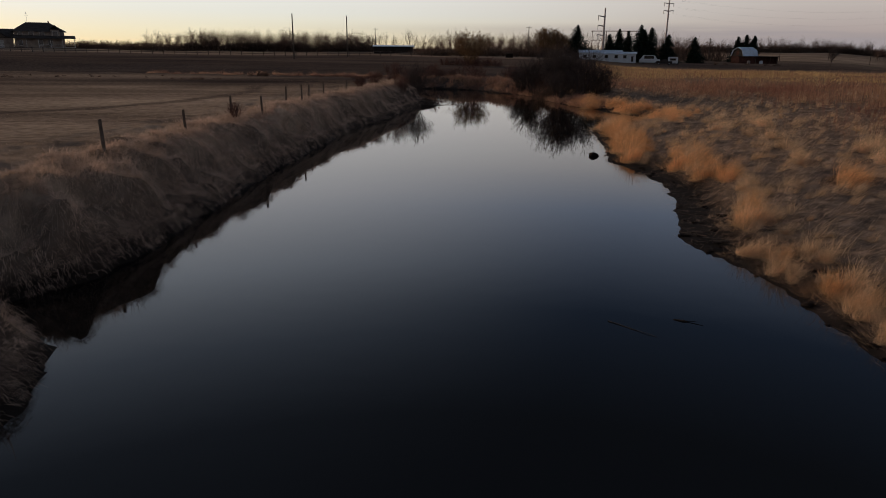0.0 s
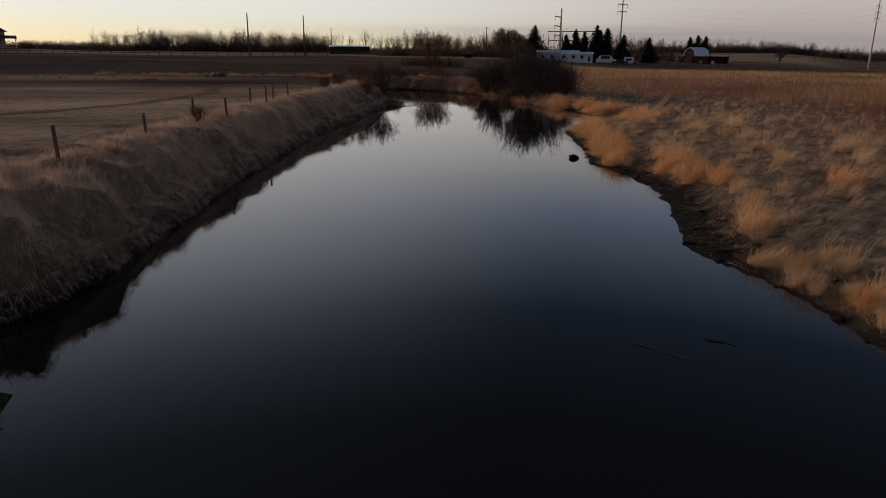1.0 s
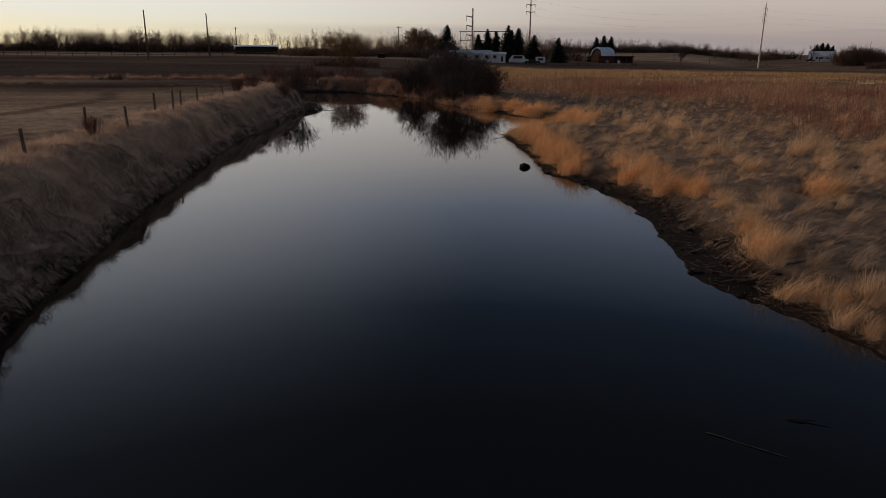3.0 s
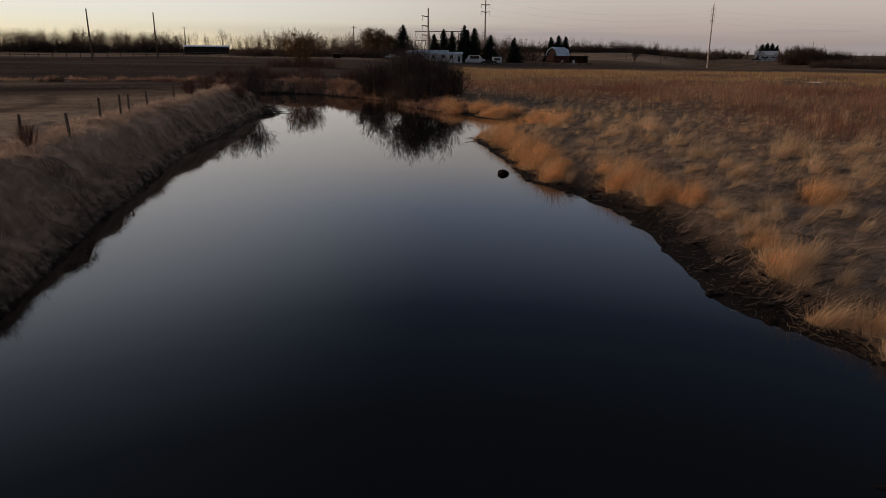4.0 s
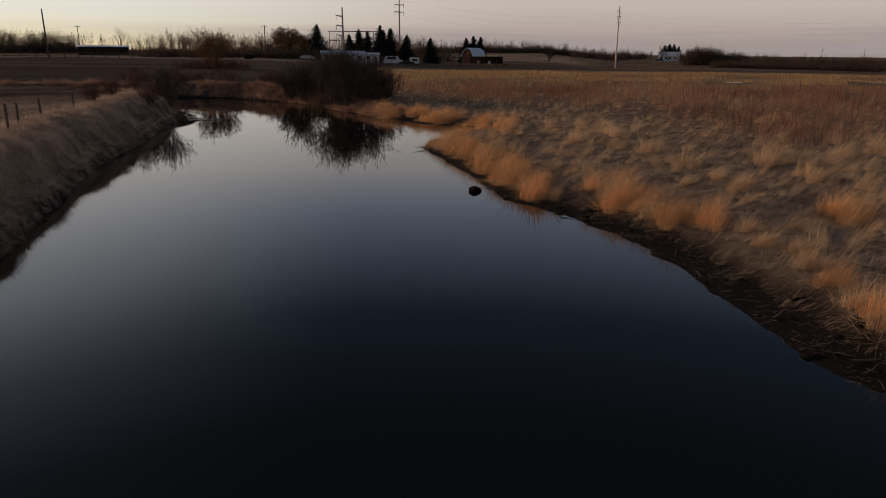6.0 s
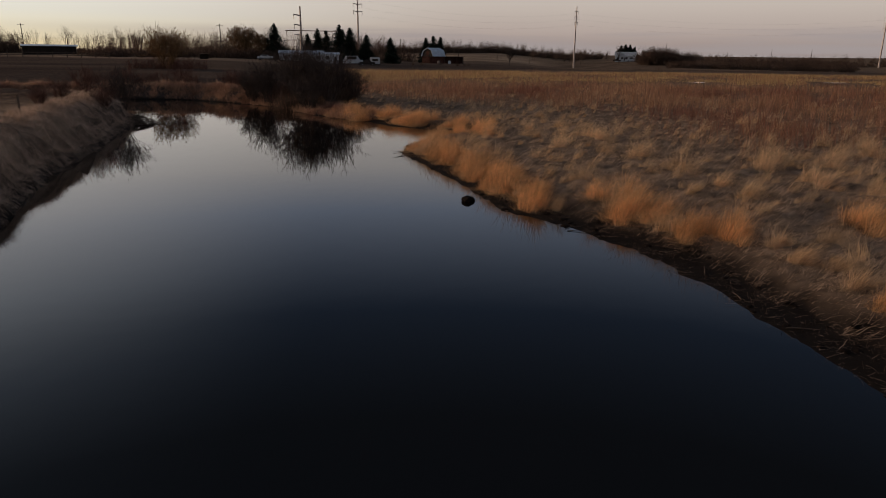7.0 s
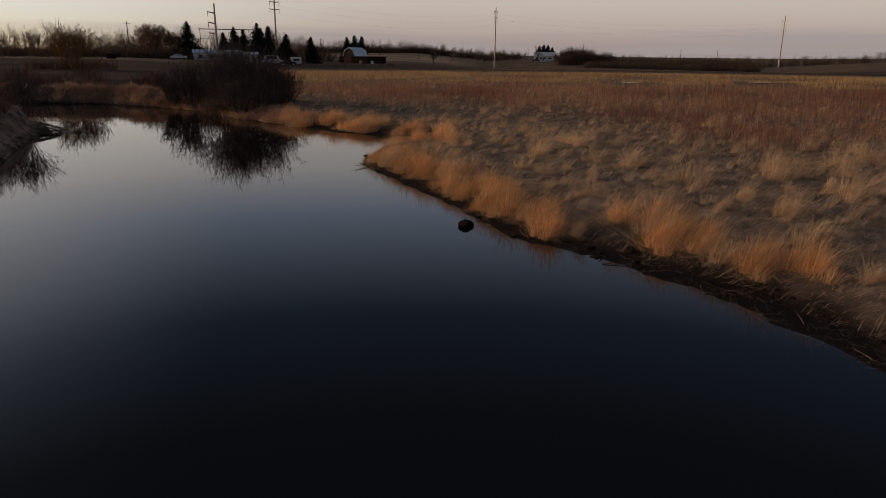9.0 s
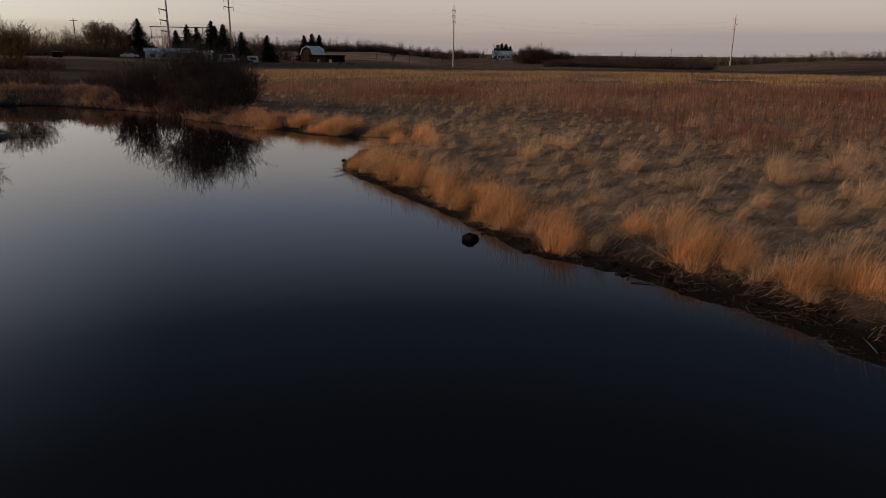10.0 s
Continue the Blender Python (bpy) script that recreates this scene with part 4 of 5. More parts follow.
woods("far_woods", ((-260, 350, -170, 386, 40, 40, 2, 4), (-170, 386, -135, 400, 50, 34, 3, 5.5), (-135, 400, -113, 406, 50, 30, 6, 11), (-113, 406, -13, 423, 50, 260, 8, 12.5), (-13, 423, 75, 430, 30, 60, 7, 12),
                    (20, 320, 66, 300, 30, 60, 6, 9.5)), M_WOODS, "bare grey-brown woods along the skyline", TREE_FORMS)
woods("far_woods", ((60, 330, 160, 365, 30, 60, 8, 13), (235, 610, 340, 570, 40, 80, 8, 13), (340, 570, 430, 520, 40, 70, 8, 12), (330, 470, 380, 434, 30, 50, 7, 10),
                    (340, 360, 362, 336, 18, 34, 8, 12), (450, 415, 520, 330, 60, 80, 6, 9.5), (520, 330, 640, 220, 60, 80, 5, 8.5), (640, 220, 690, 60, 60, 45, 6, 9)),
      M_WOODS, "bare dark woods beyond the marsh", TREE_FORMS)
woods("undergrowth", ((-260, 345, -170, 384, 30, 190, 3.4, 5.0), (-170, 384, -113, 400, 30, 170, 5.5, 7.5), (-113, 400, -13, 416, 30, 330, 6.5, 10.5), (-13, 418, 75, 424, 25, 110, 2.5, 5.5), (60, 320, 165, 345, 25, 150, 6, 9.5),
                       (342, 360, 354, 346, 14, 130, 11, 16), (354, 346, 364, 334, 12, 80, 7, 11), (312, 312, 368, 236, 30, 240, 4.5, 7.5), (450, 412, 520, 328, 50, 260, 5, 9), (520, 328, 690, 60, 50, 330, 4, 8.5)),
      M_WOODS, "dense leafless brush under the woods", FAR_BUSH, 0.06)
woods("skyline_thicket", ((215, 615, 340, 565, 30, 260, 6, 11), (340, 565, 440, 510, 30, 220, 6, 11)), M_WOODS, "dense leafless thicket beyond the pale field", FAR_BUSH, 0.12)
woods("copse", ((10, 232, 66, 262, 18, 260, 2.5, 6.0), (40, 274, 66, 284, 16, 60, 5, 8.0), (10, 318, 44, 306, 16, 90, 2.5, 4.5)), M_WOODS, "leafless grey-brown copse behind the field", FAR_BUSH, 0.04)
woods("field_brush", ((-62, 92, -26, 96, 7, 70, 0.2, 0.55), (-24, 88, -16, 91, 3, 14, 0.4, 0.8), (-110, 100, -62, 94, 9, 90, 0.2, 0.55), (-17, 99, -15, 100, 2, 8, 0.9, 1.5), (21.5, 88, 30, 98, 6, 60, 1.2, 3.0), (20, 100, 32, 108, 8, 50, 0.8, 2.0), (120, 262, 150, 258, 10, 12, 1, 2.5), (180, 250, 260, 270, 30, 22, 1, 3)),
      M_WOODS, "low dark brush along a field ditch", BUSH_FORMS)

woods("river_brush", ((12, 152, 25, 150, 5, 40, 1.5, 3.4), (4, 123, 18, 118.5, 4, 30, 1.6, 3.0), (20, 117, 26, 106, 5, 30, 1.8, 3.4), (22, 99, 30, 95, 6, 16, 2.5, 4.0)), M_TWIG_RED, "bare dark brush along the outer bank of the bend", BUSH_FORMS, 0.004)


def conifer(x, y, height, wide, seed):
    rng = np.random.default_rng(seed)
    ob = thing("spruce_tree", x, y, ground_z(x, y), rng.uniform(0, 360), "dark green spruce standing beside the farmyard", "tree", "spruces round the farmyard")
    part("trunk", pole_bm(0.022 * height, 0.02, -0.2, height * 0.97, 6), M_BARK, ob)
    sets = []
    z = 0.10 * height
    while z < height * 0.985:
        f = 1 - z / height
        n = int(11 + 14 * f)
        a = rng.uniform(0, 6.283, n)
        lop = 1 + 0.28 * np.sin(a + 5 * z / height + seed) + 0.16 * np.sin(2.3 * z + seed)
        reach = wide * (f ** 0.62) * rng.uniform(0.3, 1.25, n) * lop + 0.12
        for s in (0.0, 0.35, 0.65):
            out = np.stack([np.cos(a), np.sin(a), np.zeros(n)], -1)
            base = out * (reach * s)[:, None] + [0, 0, z] - np.array([0, 0, 1]) * (reach * s * 0.3)[:, None] + rng.normal(0, 0.08, (n, 3))
            j = rng.normal(0, 0.3, (n, 3))
            sets.append(blades(base, out + j, out - np.array([0, 0, 0.5]) + j, reach * (1 - s) + 0.25, np.full(n, 0.05 * height + 0.16) * (0.35 + 0.65 * f) * (1 - 0.4 * s), 2))
            sets.append(blades(base, out * 0.5 + [0, 0, 0.7] + j, out + j, reach * (1 - s) * 0.5 + 0.2, np.full(n, 0.035 * height + 0.12) * (0.35 + 0.65 * f), 2))
        z += height * rng.uniform(0.018, 0.028)
    part("crown", mesh_np("crown", *joined(*sets)), M_NEEDLE, ob)
    return ob


for k, (x, y, h, wd) in enumerate(((68.9, 262, 10.5, 5.5), (87.2, 270, 10.5, 4.6), (84.0, 272, 8.5, 4.2), (92.3, 275, 10.3, 4.0), (95.0, 268, 12.0, 5.2), (98.6, 267, 11.4, 5.0), (97.0, 270, 10.6, 5.0), (106.2, 269, 9.2, 5.0),
                                   (122.6, 283, 9.0, 4.2), (159.6, 322, 10.2, 4.2), (162.6, 320, 11.0, 4.6), (165.4, 318, 10.6, 4.4),
                                   (372.5, 414, 9.2, 5.2), (375.5, 412.5, 10.0, 5.4), (378.5, 411, 9.6, 5.4), (381.5, 409.5, 8.2, 5.0))):
    conifer(x, y, h * 1.14, wd, 500 + k)

shrub("yellow_willow", 18.2, 150.5, 6.8, 0.7, 81, M_TWIG_GOLD, "yellow-twigged bare willow behind the river bend", 46, 4, 2, 0.05, category="tree", fine=0.013)
shrub("round_willow", 58.0, 262, 10.8, 1.3, 82, M_TWIG_GOLD, "broad bare willow with a round yellowish crown", 60, 4, 2, 0.12, trunk=1.2, category="tree", wild=0.5, fine=0.022, dome=8.0)
shrub("round_willow", 64.5, 266, 8.6, 1.2, 83, M_TWIG_GOLD, "bare willow with a round crown beside a larger one", 40, 4, 2, 0.12, trunk=1.2, category="tree", wild=0.5, fine=0.022, dome=5.5)
shrub("bare_tree", 171, 267, 7.2, 0.5, 84, M_TWIG, "small dark bare tree in the open field", 9, 3, 3, 0.09, trunk=1.2, category="tree")
shrub("bare_tree", 339, 380, 13.0, 0.4, 85, M_TWIG, "tall thin bare tree beside a white house", 8, 3, 2, 0.16, trunk=3.0, category="tree")
for k, (x, y, h) in enumerate(((128, 330, 12.5), (140, 335, 11.5), (132, 345, 13.5), (148, 345, 12.0), (30, 300, 9), (40, 290, 8.5), (33, 425, 14), (8, 430, 13.5), (52, 428, 12.5))):
    shrub("bare_tree", x, y, h, 0.45, 86 + k, M_WOODS, "tall bare tree rising over the brush", 8, 3, 2, 0.14, trunk=2.0, category="tree", group="bare trees on the skyline")


# ---- poles and fences ----
def fence_post(x, y, tall, lean, turn):
    z = ground_z(x, y)
    ob = tagged(new("fence_post", POST_MESH), "weathered round wooden fence post in the pasture", "post", "fence posts along the river")
    ob.matrix_world = pose(x, y, z - 0.12, lean, lean * 0.6, turn) @ Matrix.Diagonal((1, 1, (tall + 0.12), 1))
    return ob


bm = pole_bm(0.065, 0.058, 0, 1, 9)
for v in bm.verts:
    v.co.x += 0.006 * math.sin(9 * v.co.y + 5 * v.co.z)
    if v.co.z > 0.9:
        v.co.z += 0.25 * v.co.x
POST_MESH = bpy.data.meshes.new("fence_post")
bm.to_mesh(POST_MESH)
bm.free()
POST_MESH.materials.append(M_POST)
for k, (x, y, h) in enumerate(((-7.03, 27.3, 1.18), (-6.6, 35.2, 1.0), (-6.35, 42.95, 1.05), (-4.8, 44.1, 1.0), (-4.5, 50.95, 1.15), (-3.85, 53.95, 1.15), (-3.75, 57.1, 1.0), (-3.0, 60.9, 0.95), (-1.6, 67, 0.9), (-7.4, 19.4, 1.1))):
    fence_post(x, y, h, (-6, -2, 1, -3, 2, 0.5, -1, 2, 1, -1)[k], k * 37)


def rail_fence(x0, y0, x1, y1, gap, label):
    ob = thing("rail_fence", x0, y0, 0, 0, label, "fence")
    ob.matrix_world = Matrix.Identity(4)
    n = int(math.hypot(x1 - x0, y1 - y0) / gap)
    pts = [(x0 + (x1 - x0) * k / n, y0 + (y1 - y0) * k / n) for k in range(n + 1)]
    for x, y in pts:
        post = new("post", POST_MESH)
        post.parent = ob
        post.matrix_world = pose(x, y, ground_z(x, y) - 0.1) @ Matrix.Diagonal((1.6, 1.6, 1.35, 1))
    for (xa, ya), (xb, yb) in zip(pts[:-1], pts[1:]):
        for up in (0.55, 1.05):
            a, b = np.array([[xa, ya, ground_z(xa, ya) + up]]), np.array([[xb, yb, ground_z(xb, yb) + up]])
            part("rail", mesh_np("rail", *limbs(a, b, [0.06], [0.06], 4)), M_POST, ob)


rail_fence(-135, 196, -58, 190, 2.8, "weathered wooden rail fence across the upper pasture")
rail_fence(-58, 190, 12, 196, 2.8, "weathered wooden rail fence across the upper pasture")


def utility_pole(x, y, height, turn, arm=True, mat=None, group="utility poles"):
    ob = thing("utility_pole", x, y, ground_z(x, y), turn, "brown wooden utility pole standing in a field", "pole", group)
    part("pole", pole_bm(0.19, 0.12, -0.2, height, 8), mat or M_POST, ob)
    if arm:
        part("crossarm", boxes((-1.1, 1.1, -0.14, -0.02, height - 0.55, height - 0.42), bevel=0.01), M_POST, ob)
        for dx in (-1.0, 0.0, 1.0):
            part("insulator", pole_bm(0.07, 0.04, height - 0.42 if dx else height, height - 0.2 if dx else height + 0.22, 6, dx, -0.08 if dx else 0), M_SILVER, ob)
    else:
        part("cap", pole_bm(0.14, 0.10, height, height + 0.15, 8), M_SILVER, ob)
    return ob


for x, y, h, tn, arm in ((-21.7, 171, 10.0, 20, False), (-10.0, 183, 9.8, 20, False), (50.3, 260, 10.5, 10, True), (190, 395, 9.0, 30, True), (225, 402, 9.5, 30, True), (266, 420, 10.5, 30, True), (284, 407, 11, 30, True),
                         (318, 395, 11, 30, True), (487, 371, 12, 60, True), (505, 350, 12, 60, True), (362, 360, 13, 40, True), (600, 215, 14, 70, True), (150, 330, 10.5, 20, True), (-8, 330, 11, 0, True), (117, 300, 10, 0, False)):
    utility_pole(x, y, h, tn, arm)


def line_tower(x, y, height, turn, one_side=False):
    """A steel mast with three cross arms and hanging insulators."""
    ob = thing("transmission_pole", x, y, ground_z(x, y), turn, "tall slender steel power line pole with short arms", "pole", "power line poles")
    part("mast", pole_bm(0.55, 0.26, -0.3, height, 10), M_STEEL, ob)
    for k in range(3):
        z = height - 3.2 - 3.4 * k
        for s in ((-1,) if one_side else (-1, 1)):
            a, b = np.array([[0, 0, z]]), np.array([[s * 3.0, 0, z + 0.4]])
            arm = part("arm", mesh_np("arm", *limbs(a, b, [0.26], [0.16], 5)), M_STEEL, ob)
            part("insulator", pole_bm(0.16, 0.14, z - 1.3, z + 0.3, 6, s * 2.9), M_SILVER, arm)
    return ob


TOWERS = ((134.5, 346.0, 33.0, 20), (301.0, 381.5, 39.0, 30), (492.5, 292.0, 35.5, 60))
for row in TOWERS:
    line_tower(*row)
line_tower(81.0, 270.0, 19.0, 20, True)


def span(a, b, side, level):
    """One sagging conductor between the arms of two towers."""
    ends = []
    for x, y, h, turn in (a, b):
        u = radians(turn)
        ends.append(np.array([x + side * 2.9 * math.cos(u), y + side * 2.9 * math.sin(u), ground_z(x, y) + h - 4.4 - 3.4 * level]))
    t = np.linspace(0, 1, 25)[:, None]
    pts = ends[0] * (1 - t) + ends[1] * t - np.array([0, 0, 1]) * 4.5 * 4 * t * (1 - t)
    r = np.full(24, 0.006)
    ob = tagged(new("power_line", mesh_np("power_line", *limbs(pts[:-1], pts[1:], r, r, 4))), "thin sagging wire strung between steel poles", "wire", "power line wires")
    ob.data.materials.append(M_RUBBER)


for a, b in zip(TOWERS[:-1], TOWERS[1:]):
    for side in (-1, 1):
        for level in range(3):
            span(a, b, side, level)

# substation frame behind the spruces
ob = thing("substation_frame", 86.5, 306, ground_z(90, 304), -18, "rusty red steel switchyard frame behind the trees", "frame")
for x in (0.0, 6.0, 12.0, 18.5, 22.0):
    part("column", boxes((x - 0.1, x + 0.1, -0.1, 0.1, -0.2, 11.5), bevel=0.03), M_REDWALL, ob)
part("beam", boxes((-0.5, 22.5, -0.12, 0.12, 11.4, 11.7), bevel=0.03), M_REDWALL, ob)
part("beam", boxes((-0.3, 12.3, -0.1, 0.1, 7.7, 7.95), bevel=0.03), M_REDWALL, ob)


# ---- buildings ----
def gable(x0, x1, y0, y1, z0, rise_, over=0.4, thick=0.18, along_x=True):
    """A pitched roof over a rectangle."""
    if along_x:
        ym = (y0 + y1) / 2
        prof = [(y0 - over, z0 - 0.1), (ym, z0 + rise_), (y1 + over, z0 - 0.1), (y1 + over, z0 - 0.1 + thick), (ym, z0 + rise_ + thick), (y0 - over, z0 - 0.1 + thick)]
        bm = prism(prof, x0 - over, x1 + over)
        for v in bm.verts:
            v.co.x, v.co.y = v.co.y, v.co.x
    else:
        xm = (x0 + x1) / 2
        prof = [(x0 - over, z0 - 0.1), (xm, z0 + rise_), (x1 + over, z0 - 0.1), (x1 + over, z0 - 0.1 + thick), (xm, z0 + rise_ + thick), (x0 - over, z0 - 0.1 + thick)]
        bm = prism(prof, y0 - over, y1 + over)
    bmesh.ops.recalc_face_normals(bm, faces=bm.faces[:])
    return bm


def hip(x0, x1, y0, y1, z0, rise_, over=0.5):
    bm = bmesh.new()
    run_ = (y1 - y0) / 2
    low = [bm.verts.new(p) for p in ((x0 - over, y0 - over, z0), (x1 + over, y0 - over, z0), (x1 + over, y1 + over, z0), (x0 - over, y1 + over, z0))]
    top = [bm.verts.new(p) for p in ((x0 + run_ * 0.8, (y0 + y1) / 2, z0 + rise_), (x1 - run_ * 0.8, (y0 + y1) / 2, z0 + rise_))]
    for f in ((low[0], low[1], top[1], top[0]), (low[1], low[2], top[1]), (low[2], low[3], top[0], top[1]), (low[3], low[0], top[0]), low[::-1]):
        bm.faces.new(f)
    bmesh.ops.recalc_face_normals(bm, faces=bm.faces[:])
    return bm


def window(parent, x, z, wide, tall, y, name="window"):
    """A window on a wall that faces -y: frame, sill and pane."""
    fr = part(name, boxes((x - wide / 2 - 0.1, x - wide / 2, y - 0.06, y + 0.05, z - 0.1, z + tall + 0.1), (x + wide / 2, x + wide / 2 + 0.1, y - 0.06, y + 0.05, z - 0.1, z + tall + 0.1),
                          (x - wide / 2, x + wide / 2, y - 0.06, y + 0.05, z + tall, z + tall + 0.1), (x - wide / 2, x + wide / 2, y - 0.06, y + 0.05, z - 0.1, z)), M_TRIM, parent)
    part("pane", boxes((x - wide / 2, x + wide / 2, y - 0.02, y + 0.03, z, z + tall)), M_GLASS, fr)
    return fr


# two-storey farmhouse on the rise
hx, hy = -107.5, 227.0
house = thing("farmhouse", hx, hy, ground_z(hx, hy), 27, "large two-storey farmhouse with hipped roof and porch", "house")
part("wall", boxes((-6.0, 7.4, 0, 9, -1.0, 4.8)), M_STUCCO, house, "tan siding of the main block")
part("wall", boxes((-19, -6.5, 1.5, 9, -1.0, 3.0)), M_STUCCO, house, "tan siding of the garage wing")
part("wall", boxes((3.8, 6.2, -0.7, 0, 3.0, 5.4)), M_STUCCO, house, "projecting bay")
part("roof", hip(-6.0, 7.4, 0, 9, 4.8, 2.8, 0.8), M_ROOFDARK, house)
part("roof", gable(-19, -6.5, 1.5, 9, 3.0, 2.4), M_ROOFDARK, house)
part("roof", gable(3.8, 6.2, -0.7, 3.5, 5.4, 1.3, 0.3, along_x=False), M_ROOFDARK, house)
part("roof", gable(-12, -8, -0.2, 4, 3.0, 1.6, 0.3, along_x=False), M_ROOFDARK, house)
part("wall", prism([(-12, 3.0), (-10, 4.5), (-8, 3.0)], 1.2, 1.48), M_STUCCO, house)
bm = prism([(-2.9, 2.75), (-0.02, 3.5), (-0.02, 3.68), (-2.9, 2.93)], -6.5, 10.3)
for v in bm.verts:
    v.co.x, v.co.y = v.co.y, v.co.x
bmesh.ops.recalc_face_normals(bm, faces=bm.faces[:])
part("roof", bm, M_ROOFDARK, house, "sloping dark porch roof")
part("roof", prism([(7.42, 3.5), (10.3, 2.75), (10.3, 2.93), (7.42, 3.68)], -0.02, 8), M_ROOFDARK, house)
part("porch_floor", boxes((-6.5, 10.1, -2.7, -0.02, -0.8, 0.1)), M_POST, house)
part("porch_floor", boxes((7.42, 10.1, -0.02, 8, -0.8, 0.1)), M_POST, house)
for x in (-6.2, -3, 0.2, 3.4, 6.6, 9.9):
    part("porch_post", boxes((x - 0.09, x + 0.09, -2.6, -2.42, 0.1, 2.9), bevel=0.02), M_TRIM, house)
part("railing", boxes((0.4, 9.8, -2.56, -2.48, 0.9, 1.0), (0.4, 9.8, -2.56, -2.48, 0.2, 0.28)), M_TRIM, house)
for x in (-17.0, -13.6, -10.2):
    part("garage_door", boxes((x - 1.35, x + 1.35, 1.42, 1.5, 0.0, 2.3)), M_TRIM, house, "white panelled garage door")
for x, z in ((-4.4, 3.3), (-1.5, 3.3), (1.4, 3.3), (-4.6, 0.8), (0.8, 0.8), (3.4, 0.8), (6.8, 3.4)):
    window(house, x, z, 1.1, 1.5, 0.0)
window(house, 5.0, 3.5, 1.3, 1.4, -0.7)
part("chimney", boxes((3.5, 3.85, 4.2, 4.55, 6.8, 8.1), bevel=0.03), M_REDWALL, house)
part("aerial", boxes((-2.03, -1.97, 4.0, 4.06, 7.3, 10.6), (-2.5, -1.5, 4.0, 4.05, 9.4, 9.46), (-2.3, -1.7, 4.0, 4.05, 10.1, 10.16)), M_SILVER, house)

# long open-fronted shed
shed = thing("cattle_shed", 0.5, 308, ground_z(0, 308), 0, "long low black shed with a pale metal roof", "shed")
part("wall", boxes((-8.5, 8.5, 5.8, 6, -0.6, 2.9)), M_DARKWALL, shed)
part("wall", boxes((-8.5, -8.3, 0, 5.8, -0.6, 2.9)), M_DARKWALL, shed)
part("wall", boxes((8.3, 8.5, 0, 5.8, -0.6, 2.9)), M_STUCCO, shed)
for k in range(6):
    x = -8.2 + k * 3.28
    part("post", boxes((x - 0.12, x + 0.12, 0.05, 0.3, -0.6, 2.7)), M_DARKWALL, shed)
part("wall", boxes((-8.3, 8.3, 1.5, 1.6, -0.6, 2.6)), M_DARKWALL, shed, "black board front")
bm = prism([(-0.6, 2.75), (6.4, 3.25), (6.4, 3.45), (-0.6, 2.95)], -9, 9)
for v in bm.verts:
    v.co.x, v.co.y = v.co.y, v.co.x
bmesh.ops.recalc_face_normals(bm, faces=bm.faces[:])
part("roof", bm, M_ROOFLIGHT, shed)


# mobile home and its lean-to
def mobile_home():
    x, y = 67.5, 252.5
    ob = thing("mobile_home", x, y, 0, -18, "long white mobile home with a low metal roof", "house")
    ob.matrix_world = pose(x, y, ground_z(76, 250) + 0.4, 0, 0, -18) @ Matrix.Diagonal((0.84, 0.84, 0.84, 1))
    part("wall", boxes((0, 17.5, 0, 6.5, -1.2, 2.9)), M_WHITE, ob)
    part("wall", boxes((9.5, 23.5, -2.6, 0, -1.2, 2.5)), M_WHITE, ob, "white front addition")
    part("roof", gable(0, 17.5, 0, 6.5, 2.9, 0.9), M_ROOFLIGHT, ob)
    bm = prism([(-3.1, 2.45), (0.5, 3.15), (0.5, 3.3), (-3.1, 2.6)], 9.2, 23.9)
    for v in bm.verts:
        v.co.x, v.co.y = v.co.y, v.co.x
    bmesh.ops.recalc_face_normals(bm, faces=bm.faces[:])
    part("roof", bm, M_ROOFLIGHT, ob)
    part("skirting", boxes((-0.05, 9.45, -0.06, 0, -1.2, -0.3)), M_DARKWALL, ob)
    for wx, wy in ((2.5, 0.0), (6.5, 0.0), (11.5, -2.6), (15.5, -2.6), (19.0, -2.6)):
        window(ob, wx, 0.7, 1.3, 1.2, wy)
    part("door", boxes((21.6, 22.5, -2.66, -2.58, -0.6, 1.5)), M_DARKWALL, ob)
    part("chimney", boxes((7, 7.35, 3.2, 3.55, 3.6, 4.8), bevel=0.02), M_SILVER, ob)


mobile_home()


def vehicle(name, x, y, turn, length, tall, mat, label, cab=0.35):
    """A parked vehicle: body, cab, windows and four wheels."""
    ob = thing(name, x, y, ground_z(x, y), turn, label, "vehicle")
    body = boxes((-length / 2, length / 2, -0.9, 0.9, 0.45, 0.45 + tall * 0.4), bevel=0.08)
    part("body", body, mat, ob)
    bm = prism([(-length * cab, 0.45 + tall * 0.4), (-length * cab * 0.7, tall), (length * cab * 0.5, tall), (length * cab * 0.8, 0.45 + tall * 0.4)], -0.82, 0.82)
    bmesh.ops.bevel(bm, geom=bm.edges[:], offset=0.06, segments=1, affect="EDGES")
    c = part("cab", bm, mat, ob)
    part("side_window", boxes((-length * cab * 0.6, length * cab * 0.4, -0.84, -0.8, 0.55 + tall * 0.42, tall - 0.15)), M_GLASS, c)
    for wx in (-length * 0.32, length * 0.32):
        for wy in (-0.82, 0.82):
            bm = bmesh.new()
            bmesh.ops.create_cone(bm, cap_ends=True, segments=14, radius1=0.36, radius2=0.36, depth=0.24, matrix=Matrix.Translation((wx, wy, 0.36)) @ Matrix.Rotation(math.pi / 2, 4, "X"))
            wheel = part("wheel", bm, M_RUBBER, ob)
            bm = bmesh.new()
            bmesh.ops.create_cone(bm, cap_ends=True, segments=10, radius1=0.2, radius2=0.18, depth=0.26, matrix=Matrix.Translation((wx, wy, 0.36)) @ Matrix.Rotation(math.pi / 2, 4, "X"))
            part("rim", bm, M_SILVER, wheel)
    return ob


